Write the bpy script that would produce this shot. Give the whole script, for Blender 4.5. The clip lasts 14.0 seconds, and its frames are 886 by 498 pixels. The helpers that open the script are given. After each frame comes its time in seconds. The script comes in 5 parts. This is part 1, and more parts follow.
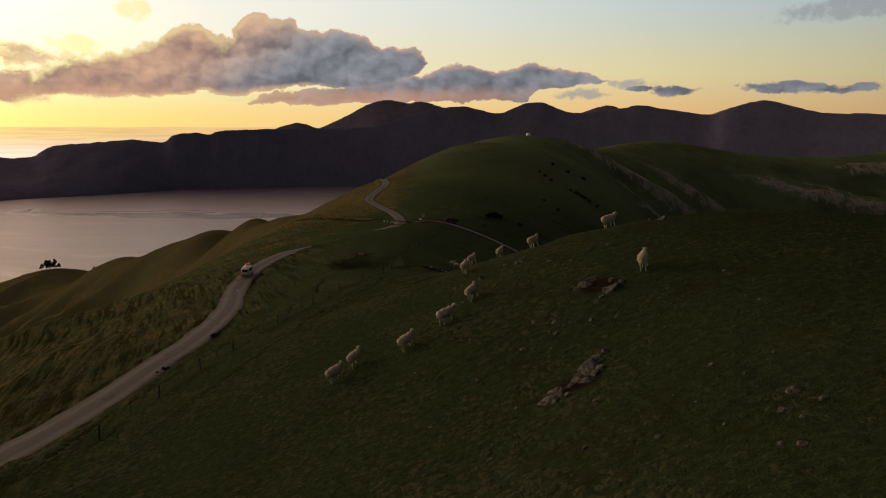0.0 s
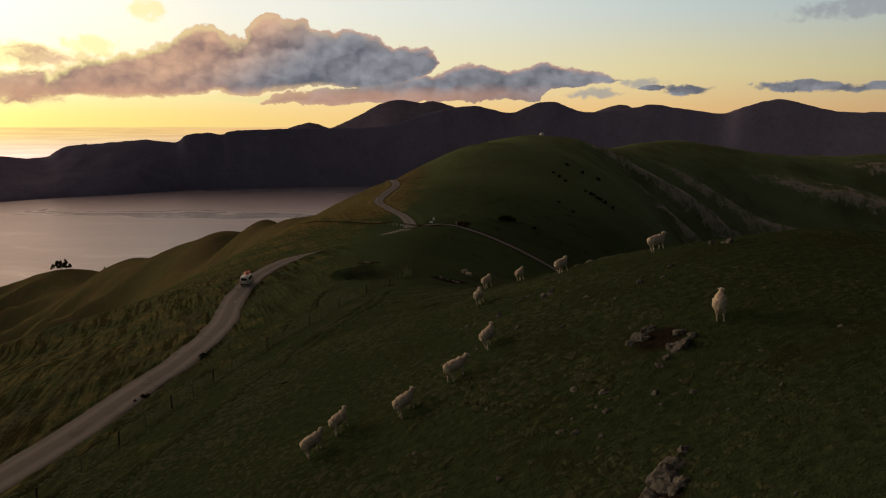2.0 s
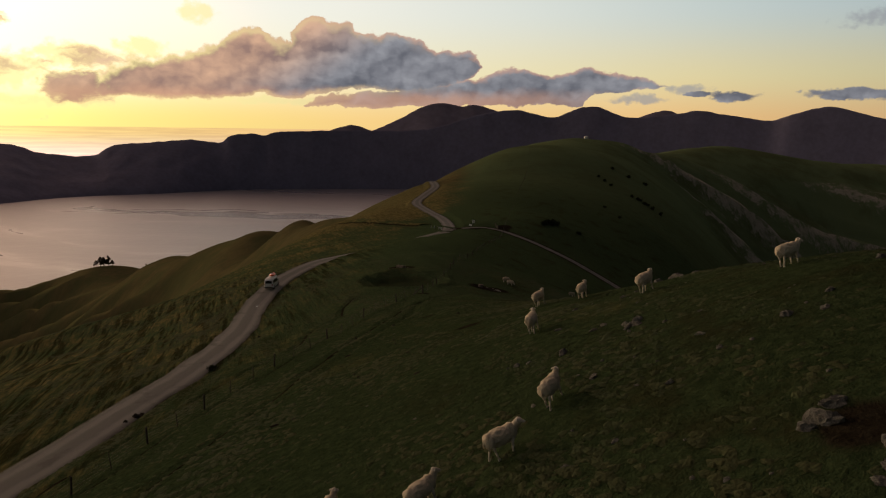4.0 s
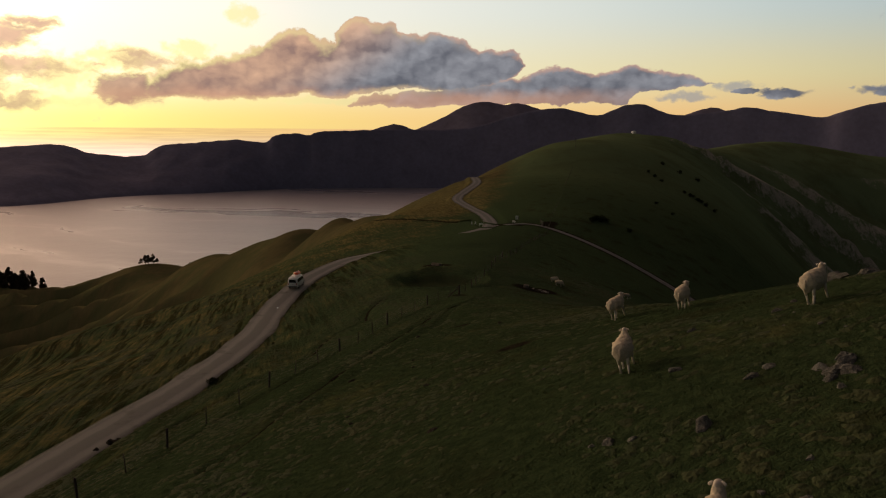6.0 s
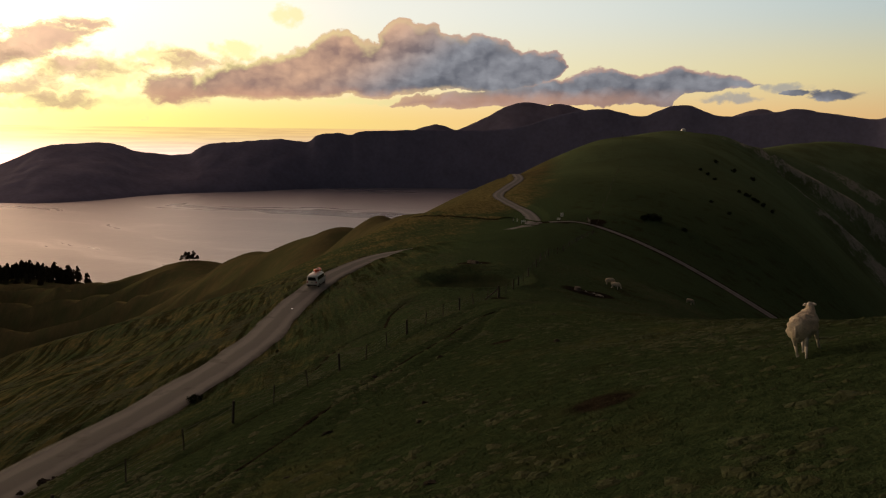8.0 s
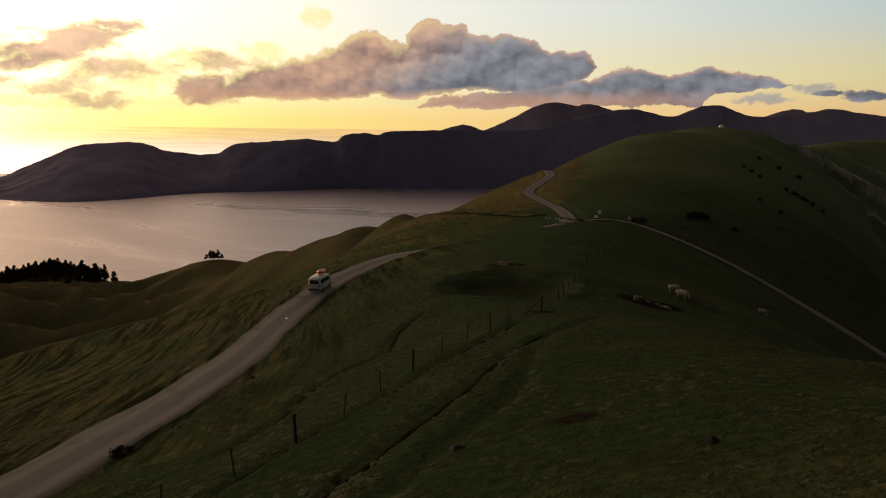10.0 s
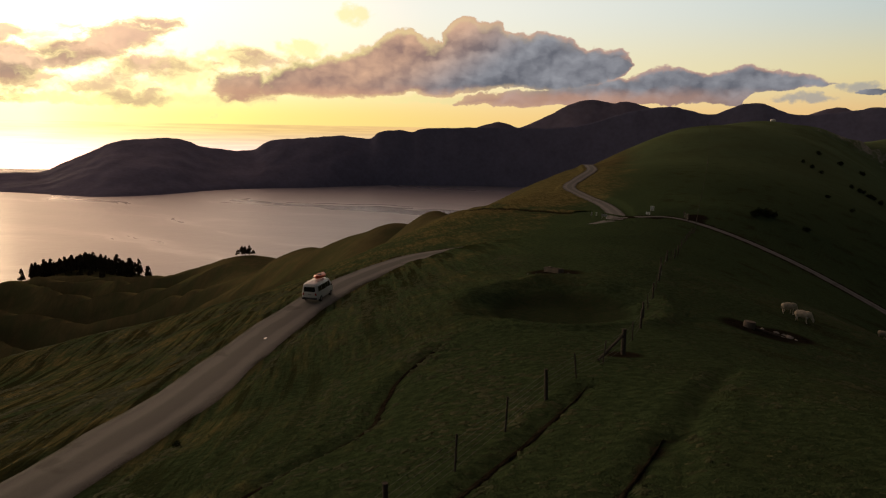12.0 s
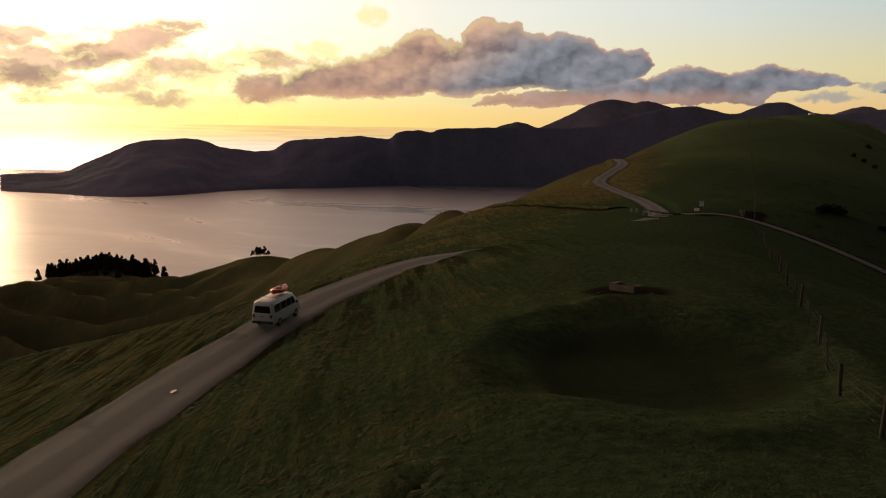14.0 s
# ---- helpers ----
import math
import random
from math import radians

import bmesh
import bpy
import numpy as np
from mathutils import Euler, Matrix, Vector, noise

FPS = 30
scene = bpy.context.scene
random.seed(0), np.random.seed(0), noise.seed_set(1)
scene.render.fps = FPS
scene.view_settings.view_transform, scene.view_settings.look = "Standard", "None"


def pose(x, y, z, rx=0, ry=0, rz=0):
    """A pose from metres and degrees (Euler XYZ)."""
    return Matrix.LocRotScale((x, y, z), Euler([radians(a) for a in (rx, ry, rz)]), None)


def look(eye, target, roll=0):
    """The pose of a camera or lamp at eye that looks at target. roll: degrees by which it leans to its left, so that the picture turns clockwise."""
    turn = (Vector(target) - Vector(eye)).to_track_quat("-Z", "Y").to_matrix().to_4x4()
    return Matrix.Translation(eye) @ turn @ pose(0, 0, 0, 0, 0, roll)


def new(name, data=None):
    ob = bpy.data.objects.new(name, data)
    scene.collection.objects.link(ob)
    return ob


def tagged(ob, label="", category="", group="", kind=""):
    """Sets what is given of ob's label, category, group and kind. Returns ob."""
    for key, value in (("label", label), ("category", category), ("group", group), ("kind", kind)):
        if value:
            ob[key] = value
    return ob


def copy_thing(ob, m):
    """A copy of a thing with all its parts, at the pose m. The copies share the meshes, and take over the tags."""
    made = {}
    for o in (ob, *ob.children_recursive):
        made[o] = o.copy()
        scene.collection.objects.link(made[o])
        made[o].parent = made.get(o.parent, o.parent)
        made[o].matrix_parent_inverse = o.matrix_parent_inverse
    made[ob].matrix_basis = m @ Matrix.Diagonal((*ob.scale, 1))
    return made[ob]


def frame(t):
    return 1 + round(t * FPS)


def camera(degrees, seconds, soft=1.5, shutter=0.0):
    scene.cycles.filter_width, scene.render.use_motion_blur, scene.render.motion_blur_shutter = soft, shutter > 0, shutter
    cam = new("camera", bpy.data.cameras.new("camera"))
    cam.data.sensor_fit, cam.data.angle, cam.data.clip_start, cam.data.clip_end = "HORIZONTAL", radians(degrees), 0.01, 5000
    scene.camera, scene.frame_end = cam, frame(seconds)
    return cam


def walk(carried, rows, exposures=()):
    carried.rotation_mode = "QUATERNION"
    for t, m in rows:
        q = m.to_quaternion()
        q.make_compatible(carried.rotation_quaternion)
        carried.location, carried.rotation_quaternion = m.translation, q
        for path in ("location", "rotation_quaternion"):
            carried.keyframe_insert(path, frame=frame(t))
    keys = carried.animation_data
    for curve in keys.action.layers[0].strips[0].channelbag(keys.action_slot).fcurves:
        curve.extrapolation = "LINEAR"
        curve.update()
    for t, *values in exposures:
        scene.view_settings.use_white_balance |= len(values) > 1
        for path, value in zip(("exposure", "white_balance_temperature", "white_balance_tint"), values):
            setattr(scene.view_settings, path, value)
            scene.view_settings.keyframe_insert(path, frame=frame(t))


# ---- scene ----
cam = camera(58.6, 14.0, 1.15)
PATH = [
    (0, (3.287, 11.825, 205.993), (3.298, 13.801, 205.689), 0.1),
    (0.5, (3.343, 13.922, 206.047), (3.347, 15.899, 205.744), 0.0),
    (1, (3.386, 16.15, 206.108), (3.385, 18.126, 205.804), -0.0),
    (1.5, (3.424, 18.499, 206.099), (3.417, 20.476, 205.796), 0.0),
    (2, (3.464, 20.97, 206.033), (3.445, 22.946, 205.728), 0.0),
    (2.5, (3.49, 23.61, 205.806), (3.457, 25.586, 205.503), 0.1),
    (3, (3.427, 26.292, 205.488), (3.374, 28.268, 205.185), 0.2),
    (3.2, (3.361, 27.389, 205.303), (3.295, 29.365, 205.003), 0.3),
    (5.3, (3.09, 39.917, 203.044), (2.894, 41.886, 202.749), 0.5),
    (5.5, (3.009, 41.204, 202.841), (2.802, 43.171, 202.541), 0.3),
    (6, (2.787, 44.485, 202.106), (2.562, 46.449, 201.807), 0.4),
    (6.5, (2.53, 47.828, 201.354), (2.277, 49.789, 201.056), 0.5),
    (7, (2.249, 51.104, 200.664), (1.966, 53.062, 200.367), 0.5),
    (7.5, (1.944, 54.503, 200.014), (1.635, 56.457, 199.717), 0.6),
    (8, (1.538, 58.099, 199.351), (1.212, 60.05, 199.053), 0.7),
    (10.3, (-1.456, 76.98, 196.357), (-1.866, 78.915, 196.058), 0.9),
    (10.5, (-1.705, 78.749, 196.168), (-2.128, 80.68, 195.866), 1.0),
    (11, (-2.569, 83.47, 195.467), (-3.012, 85.397, 195.164), 1.0),
    (11.5, (-3.499, 88.399, 194.716), (-3.959, 90.321, 194.413), 1.0),
    (12, (-4.499, 93.342, 193.987), (-4.974, 95.261, 193.683), 1.0),
    (12.5, (-5.572, 98.444, 193.235), (-6.06, 100.36, 192.931), 1.0),
    (13, (-6.711, 103.744, 192.46), (-7.211, 105.657, 192.156), 1.0),
    (13.5, (-7.896, 109.17, 191.679), (-8.409, 111.079, 191.374), 1.0),
    (14, (-9.117, 114.561, 190.842), (-9.638, 116.468, 190.539), 0.9),
]
walk(cam, [(t, look(eye, aim, roll)) for t, eye, aim, roll in PATH], [(0, 0.06), (14, 0.06)])

# ---- world, sun ----
SUN_TURN, SUN_HEIGHT = -49.0, 3.6          # degrees from +y towards +x, and above the horizon
world = bpy.data.worlds.new("world")
scene.world = world
world.use_nodes = True
wt = world.node_tree


class Sum:
    """A value in a node tree, for writing node arithmetic as formulas."""

    def __init__(self, tree, out):
        self.tree, self.out = tree, out

    def made(self, operation, *others):
        n = self.tree.nodes.new("ShaderNodeMath")
        n.operation = operation
        for k, v in enumerate((self, *others)):
            if isinstance(v, Sum):
                self.tree.links.new(v.out, n.inputs[k])
            else:
                n.inputs[k].default_value = v
        return Sum(self.tree, n.outputs[0])

    def __add__(self, o): return self.made("ADD", o)
    def __sub__(self, o): return self.made("SUBTRACT", o)
    def __mul__(self, o): return self.made("MULTIPLY", o)
    def __truediv__(self, o): return self.made("DIVIDE", o)
    def low(self, o): return self.made("MINIMUM", o)
    def high(self, o): return self.made("MAXIMUM", o)
    def power(self, o): return self.made("POWER", o)
    def size(self): return self.made("ABSOLUTE")

    def ease(self, lo, hi):
        n = self.tree.nodes.new("ShaderNodeMapRange")
        n.interpolation_type = "SMOOTHSTEP"
        n.inputs[1].default_value, n.inputs[2].default_value = lo, hi
        self.tree.links.new(self.out, n.inputs[0])
        return Sum(self.tree, n.outputs[0])

    def curve(self, points, x0, x1, y1):
        """A smooth curve through (x, y) points; x from x0 to x1, y from 0 to y1."""
        n = self.tree.nodes.new("ShaderNodeFloatCurve")
        c = n.mapping.curves[0]
        pts = [((x - x0) / (x1 - x0), y / y1) for x, y in points]
        c.points[0].location, c.points[-1].location = pts[0], pts[-1]
        for p in pts[1:-1]:
            c.points.new(*p)
        for p in c.points:
            p.handle_type = "AUTO_CLAMPED"
        n.mapping.update()
        self.tree.links.new(((self - x0) / (x1 - x0)).out, n.inputs[1])
        return Sum(self.tree, n.outputs[0]) * y1

    def ramp(self, stops):
        """A colour along this value, from stops of (place, (r, g, b) as seen on a screen)."""
        n = self.tree.nodes.new("ShaderNodeValToRGB")
        e = n.color_ramp.elements
        while len(e) < len(stops):
            e.new(0.5)
        for k, (x, c) in enumerate(stops):
            e[k].position, e[k].color = x, (*[((v / 255 + 0.055) / 1.055) ** 2.4 for v in c], 1)
        self.tree.links.new(self.out, n.inputs[0])
        return n.outputs[0]


def blended(tree, k, a, b, how="MIX"):
    n = tree.nodes.new("ShaderNodeMix")
    n.data_type, n.blend_type, n.clamp_factor = "RGBA", how, True
    for sock, v in ((n.inputs[0], k), (n.inputs[6], a), (n.inputs[7], b)):
        if isinstance(v, Sum):
            tree.links.new(v.out, sock)
        elif isinstance(v, (float, int)):
            sock.default_value = v
        elif isinstance(v, tuple):
            sock.default_value = (*v, 1)
        else:
            tree.links.new(v, sock)
    return n.outputs[2]


def grain(tree, x, y, sx, sy, scale, detail, rough=0.55, seed=0.0):
    v = tree.nodes.new("ShaderNodeCombineXYZ")
    tree.links.new((x * sx).out, v.inputs[0])
    tree.links.new((y * sy).out, v.inputs[1])
    v.inputs[2].default_value = seed
    n = tree.nodes.new("ShaderNodeTexNoise")
    n.inputs["Scale"].default_value, n.inputs["Detail"].default_value, n.inputs["Roughness"].default_value = scale, detail, rough
    tree.links.new(v.outputs[0], n.inputs["Vector"])
    return Sum(tree, n.outputs[0])


coord = wt.nodes.new("ShaderNodeTexCoord")
split = wt.nodes.new("ShaderNodeSeparateXYZ")
wt.links.new(coord.outputs["Generated"], split.inputs[0])
dx, dy, dz = (Sum(wt, o) for o in split.outputs)
turn = dx.made("ARCTAN2", dy) * (180 / math.pi)
rise = dz.made("ARCSINE") * (180 / math.pi)
below = rise.ease(0.03, -0.05)
el = rise.size() * (below * 0.9 + 1.0)
from_sun = (dx * math.sin(radians(SUN_TURN)) + dy * math.cos(radians(SUN_TURN))).made("ARCCOSINE") * (180 / math.pi)

# clear sky: a low band, a middle band, the upper sky
near = from_sun / 180.0
low_band = near.ramp([(0.0, (255, 252, 150)), (0.06, (255, 248, 118)), (0.13, (253, 232, 134)), (0.22, (252, 214, 140)), (0.33, (243, 197, 132)), (0.42, (214, 172, 122)), (0.6, (86, 80, 72)), (1.0, (52, 56, 58))])
mid_band = near.ramp([(0.0, (255, 255, 240)), (0.1, (255, 253, 225)), (0.2, (250, 242, 205)), (0.28, (240, 228, 184)), (0.35, (228, 214, 165)), (0.42, (204, 194, 152)), (0.6, (84, 85, 79)), (1.0, (53, 58, 62))])
high_band = near.ramp([(0.0, (255, 255, 250)), (0.12, (254, 253, 242)), (0.22, (242, 242, 232)), (0.29, (222, 227, 220)), (0.36, (197, 208, 206)), (0.42, (177, 191, 194)), (0.6, (77, 84, 86)), (1.0, (50, 57, 64))])
zenith = near.ramp([(0.0, (255, 228, 190)), (0.12, (244, 208, 178)), (0.21, (206, 168, 148)), (0.3, (130, 110, 96)), (0.42, (52, 52, 50)), (0.56, (32, 36, 39)), (1.0, (23, 27, 32))])
clear = blended(wt, el.ease(0.3, 4.2), low_band, mid_band)
clear = blended(wt, el.ease(3.2, 8.6), clear, high_band)
clear = blended(wt, el.ease(8.0, 22.0), clear, zenith)
sky = wt.nodes.new("ShaderNodeTexSky")
sky.sky_type, sky.sun_disc = "NISHITA", False
sky.sun_elevation, sky.sun_rotation = radians(SUN_HEIGHT), radians(SUN_TURN)
sky.altitude, sky.air_density, sky.dust_density, sky.ozone_density = 200, 1.0, 2.0, 1.0
nishita = blended(wt, 1.0, sky.outputs[0], (0.1, 0.1, 0.1), "MULTIPLY")
clear = blended(wt, 0.12, clear, nishita)
over = from_sun.ease(36.0, 5.0) * el.ease(1.5, 5.0)
clear = blended(wt, 1.0, clear, blended(wt, over, (0, 0, 0), (1.3, 0.44, 0.10)), "ADD")
high_glow = (from_sun * -0.035).made("EXPONENT") * el.ease(8.5, 22.0) * 1.1
clear = blended(wt, 1.0, clear, blended(wt, high_glow, (0, 0, 0), (1.0, 0.61, 0.48)), "ADD")
glow = (from_sun * -0.14).made("EXPONENT") * 3.0
clear = blended(wt, 1.0, clear, blended(wt, glow, (0, 0, 0), (1.0, 0.85, 0.5)), "ADD")

# clouds: puffed outlines between a top and a base curve, and loose patches
warp_a = grain(wt, turn, rise, 1, 1.3, 0.42, 6, 0.6)
warp_b = grain(wt, turn, rise, 1, 1.3, 0.42, 6, 0.6, 7.3)
cx = turn + (warp_a - 0.5) * 1.5
cy = rise + (warp_b - 0.5) * 1.3
TOP = [(-28, 0), (-26.6, 3.4), (-25, 4.5), (-23, 5.0), (-20.5, 5.2), (-18.5, 6.2), (-16.6, 6.9), (-15.3, 6.2), (-13.8, 7.0), (-12.5, 7.6),
       (-11.4, 7.2), (-10.3, 7.7), (-9.4, 6.9), (-7.5, 6.8), (-5.5, 6.2), (-3.5, 5.8), (-1.6, 5.5), (-0.6, 4.4), (0.5, 0)]
BASE = [(-28, 2.4), (-26, 1.9), (-18, 2.1), (-12, 2.4), (-9, 2.8), (-5, 2.9), (-2.5, 3.3), (-0.8, 4.2), (0.5, 5.0)]
TOP_LOW = [(-15, 0), (-12, 2.3), (-9, 2.8), (-6, 3.0), (-3, 3.4), (0, 4.0), (2.3, 4.3), (4.5, 4.1), (6.8, 4.4), (9, 4.1), (11, 3.5), (12, 3.2), (14, 0)]
BASE_LOW = [(-15, 1.7), (-8, 1.6), (-2, 1.8), (6, 1.8), (7, 2.6), (11, 2.9), (12, 3.2), (14, 3.6)]


def between(x, y, top, base, x0, x1, soft_top, soft_base):
    inside = ((x.curve(top, x0, x1, 10.0) - y) / soft_top).low((y - x.curve(base, x0, x1, 10.0)) / soft_base)
    return inside.low((x - x0) * 0.5).low((x - x1) * -0.5)



def patch(x, y, cx0, cy0, w, h, slope=0.0):
    u, v = (x - cx0) / w, (y - cy0 - (x - cx0) * slope) / h
    return (u * u + v * v) * -1.0 + 1.0


main_in = between(cx, cy, TOP, BASE, -28, 0.5, 1.0, 0.45)
low_in = between(cx, cy, TOP_LOW, BASE_LOW, -15, 14, 0.8, 0.4)
loose = None
for p in ((16.4, 2.5, 2.0, 0.38), (14.2, 2.6, 1.0, 0.2), (23.4, 2.6, 2.7, 0.42), (26.8, 2.5, 2.6, 0.34),
          (-37.1, 5.0, 5.0, 1.15, 0.31), (-43.6, 5.2, 2.2, 0.9), (-42.6, 3.2, 2.6, 2.0), (-28.3, 2.7, 2.4, 1.2), (-50, 4.0, 4.0, 1.6), (-58, 5.0, 5.0, 1.2)):
    q = patch(cx, cy, *p)
    loose = q if loose is None else loose.high(q)
wisps = None
for p in ((27.4, 7.5, 5.0, 0.8, 0.05), (-35.6, 3.5, 1.1, 1.0), (-28.4, 4.6, 2.2, 1.0), (-31.6, 3.5, 2.6, 1.3, 0.1), (-38.5, 1.5, 8.0, 0.4), (-31.0, 1.6, 3.4, 0.45), (-20.4, 7.6, 1.4, 0.9), (-16, 1.9, 6.0, 0.3), (10.2, 2.3, 2.2, 0.32), (13.4, 3.0, 1.6, 0.4), (-24, 5.2, 2.0, 0.8)):
    q = patch(cx, cy, *p)
    wisps = q if wisps is None else wisps.high(q)


def puffs(x, y, scale, seed, smoothing=0.12):
    """Rounded heads with sharp creases between them, from 0 to about 1."""
    v = wt.nodes.new("ShaderNodeCombineXYZ")
    wt.links.new(x.out, v.inputs[0])
    wt.links.new((y * 1.2).out, v.inputs[1])
    v.inputs[2].default_value = seed
    n = wt.nodes.new("ShaderNodeTexVoronoi")
    n.feature = "SMOOTH_F1"
    n.inputs["Scale"].default_value, n.inputs["Smoothness"].default_value = scale, smoothing
    wt.links.new(v.outputs[0], n.inputs["Vector"])
    d = Sum(wt, n.outputs["Distance"])
    return d * d * -1.0 + 1.0


def billow(x, y):
    """Heads upon heads: the swelling of a heap of cloud."""
    return puffs(x, y, 0.27, 1.0) * 0.42 + puffs(x, y, 0.62, 3.0) * 0.34 + puffs(x, y, 1.5, 5.0) * 0.17 + puffs(x, y, 3.6, 7.0) * 0.06


soft = grain(wt, turn, rise, 1, 1.0, 1.1, 4, 0.55, 4.2)
soft_b = grain(wt, turn, rise, 1, 1.0, 1.1, 4, 0.55, 9.4)
px, py = turn + (soft - 0.5) * 0.9, rise + (soft_b - 0.5) * 0.8
heads = billow(px, py)


def swell(x, y):
    return puffs(x, y, 0.27, 1.0, 0.5) * 0.5 + puffs(x, y, 0.62, 3.0, 0.5) * 0.36 + puffs(x, y, 1.5, 5.0, 0.4) * 0.14


slope = swell(px, py) - swell(px - 0.34, py + 0.46)
fine = grain(wt, turn, rise, 1, 1.2, 1.4, 6, 0.56, 3.1)
layers = grain(wt, px, py + (soft - 0.5) * 0.8, 0.32, 1.5, 0.8, 6, 0.58, 6.6)
lumps = heads * 0.70 + fine * 0.30
relief = (slope * 2.1 + (heads - 0.6) * 0.5 + (fine - 0.5) * 0.45 + (layers - 0.5) * 0.9 + (rise - 2.4) * 0.07 + 0.26).low(1.0).high(0.0)
main_den = main_in + (lumps - 0.62) * 2.0
low_den = low_in + (lumps - 0.6) * 1.7
loose_den = loose * 1.1 + (lumps - 0.6) * 1.8 + (layers - 0.5) * 3.0
wisp_den = wisps + (fine - 0.45) * 2.4
thick = main_den.high(low_den).high(loose_den)

sunward = (turn - (rise - 3.4) * 1.5).ease(-11.0, -20.0)
shadow_side = blended(wt, sunward, (0.125, 0.130, 0.155), (0.315, 0.200, 0.168))
lit_side = blended(wt, sunward, (0.31, 0.315, 0.345), (0.68, 0.42, 0.28))
body = blended(wt, relief, shadow_side, lit_side)
# thin edges let the low sun through
edge_glow = blended(wt, turn.ease(0.0, -26.0), (0.55, 0.38, 0.27), (1.0, 0.87, 0.36))
rim = thick.ease(0.95, 0.05) * turn.ease(2.0, -24.0)
body = blended(wt, (rim * 1.1).low(0.9), body, edge_glow)
deck_rim = thick.ease(0.55, 0.05) * turn.ease(16.0, 8.0) * rise.ease(2.6, 3.6)
body = blended(wt, deck_rim * 0.7, body, (0.62, 0.36, 0.26))
low_under = cy.ease(3.1, 2.1) * turn.ease(14.0, -4.0)
body = blended(wt, low_under * 0.6, body, (0.62, 0.33, 0.21))
cover = (thick / (turn.ease(-12.0, -30.0) * 0.45 + turn.ease(9.0, 18.0) * 0.5 + 0.2)).ease(0.0, 1.0) * (turn.ease(-22.0, -40.0) * -0.2 + 1.0)
wisp_cover = wisp_den.ease(0.0, 1.0) * 0.7
wisp_colour = blended(wt, turn.ease(10.0, -25.0), (0.28, 0.29, 0.32), (1.0, 0.86, 0.36))
above = below * -1.0 + 1.0
whole = blended(wt, wisp_cover * above, clear, wisp_colour)
# broken cloud towards the sun: thin yellow veils with grey-mauve cores
veil_grain = grain(wt, turn + (soft - 0.5) * 1.5, rise + (soft_b - 0.5) * 1.2, 0.5, 1.25, 0.42, 6, 0.55, 12.4)
veil = patch(turn, rise, -38.0, 3.3, 15.0, 2.7, -0.02) * 0.7 + (veil_grain - 0.55) * 4.5
veil_colour = blended(wt, veil.ease(0.15, 0.95), (1.0, 0.80, 0.36), (0.55, 0.35, 0.23))
whole = blended(wt, veil.ease(-0.1, 0.7) * 0.8 * above, whole, veil_colour)
whole = blended(wt, cover * above, whole, body)

# the open sea beyond the land's reach mirrors the low sky
swell = grain(wt, turn, rise, 0.25, 6.0, 1.0, 4, 0.6, 2.2)
far_sea = blended(wt, 1.0, whole, blended(wt, swell.ease(0.35, 0.65), (0.80, 0.68, 0.86), (0.93, 0.82, 0.98)), "MULTIPLY")
whole = blended(wt, below, whole, far_sea)
back = wt.nodes["Background"]
back.inputs["Strength"].default_value = 1.0
wt.links.new(whole, back.inputs[0])

sun_data = bpy.data.lights.new("sun", "SUN")
sun_data.energy, sun_data.angle, sun_data.color = 0.85, radians(10.0), (1.0, 0.74, 0.42)
sun = new("sun", sun_data)
a, e = radians(SUN_TURN), radians(SUN_HEIGHT)
sun.matrix_world = look((0, 0, 0), (-math.sin(a) * math.cos(e), -math.cos(a) * math.cos(e), -math.sin(e)))


# ---- materials ----
def material(name, base, rough=0.9, scale=3.0, spread=0.35, bump=0.3, fine=30.0, second=None):
    m = bpy.data.materials.new(name)
    m.use_nodes = True
    t = m.node_tree
    n, l = t.nodes, t.links
    b = n["Principled BSDF"]
    geo = n.new("ShaderNodeNewGeometry")
    big, small = n.new("ShaderNodeTexNoise"), n.new("ShaderNodeTexNoise")
    big.inputs["Scale"].default_value, small.inputs["Scale"].default_value = scale, fine
    big.inputs["Detail"].default_value, small.inputs["Detail"].default_value = 5, 4
    l.new(geo.outputs["Position"], big.inputs["Vector"])
    l.new(geo.outputs["Position"], small.inputs["Vector"])
    mix = n.new("ShaderNodeMix")
    mix.data_type = "RGBA"
    second = second or tuple(c * (1 - spread) for c in base)
    mix.inputs[6].default_value, mix.inputs[7].default_value = (*base, 1), (*second, 1)
    ramp = n.new("ShaderNodeValToRGB")
    ramp.color_ramp.elements[0].position, ramp.color_ramp.elements[1].position = 0.35, 0.65
    add = n.new("ShaderNodeMath")
    add.operation = "MULTIPLY_ADD"
    add.inputs[1].default_value, add.inputs[2].default_value = 0.5, 0.0
    l.new(small.outputs[0], add.inputs[0])
    half = n.new("ShaderNodeMath")
    half.operation = "MULTIPLY_ADD"
    half.inputs[1].default_value = 0.5
    l.new(big.outputs[0], half.inputs[0])
    l.new(add.outputs[0], half.inputs[2])
    l.new(half.outputs[0], ramp.inputs[0])
    l.new(ramp.outputs[0], mix.inputs[0])
    l.new(mix.outputs[2], b.inputs["Base Color"])
    b.inputs["Roughness"].default_value = rough
    if rough > 0.85:
        b.inputs["Specular IOR Level"].default_value = 0.05
    if bump:
        bp = n.new("ShaderNodeBump")
        bp.inputs["Strength"].default_value = bump
        bp.inputs["Distance"].default_value = 1.0 / fine
        l.new(small.outputs[0], bp.inputs["Height"])
        l.new(bp.outputs[0], b.inputs["Normal"])
    return m



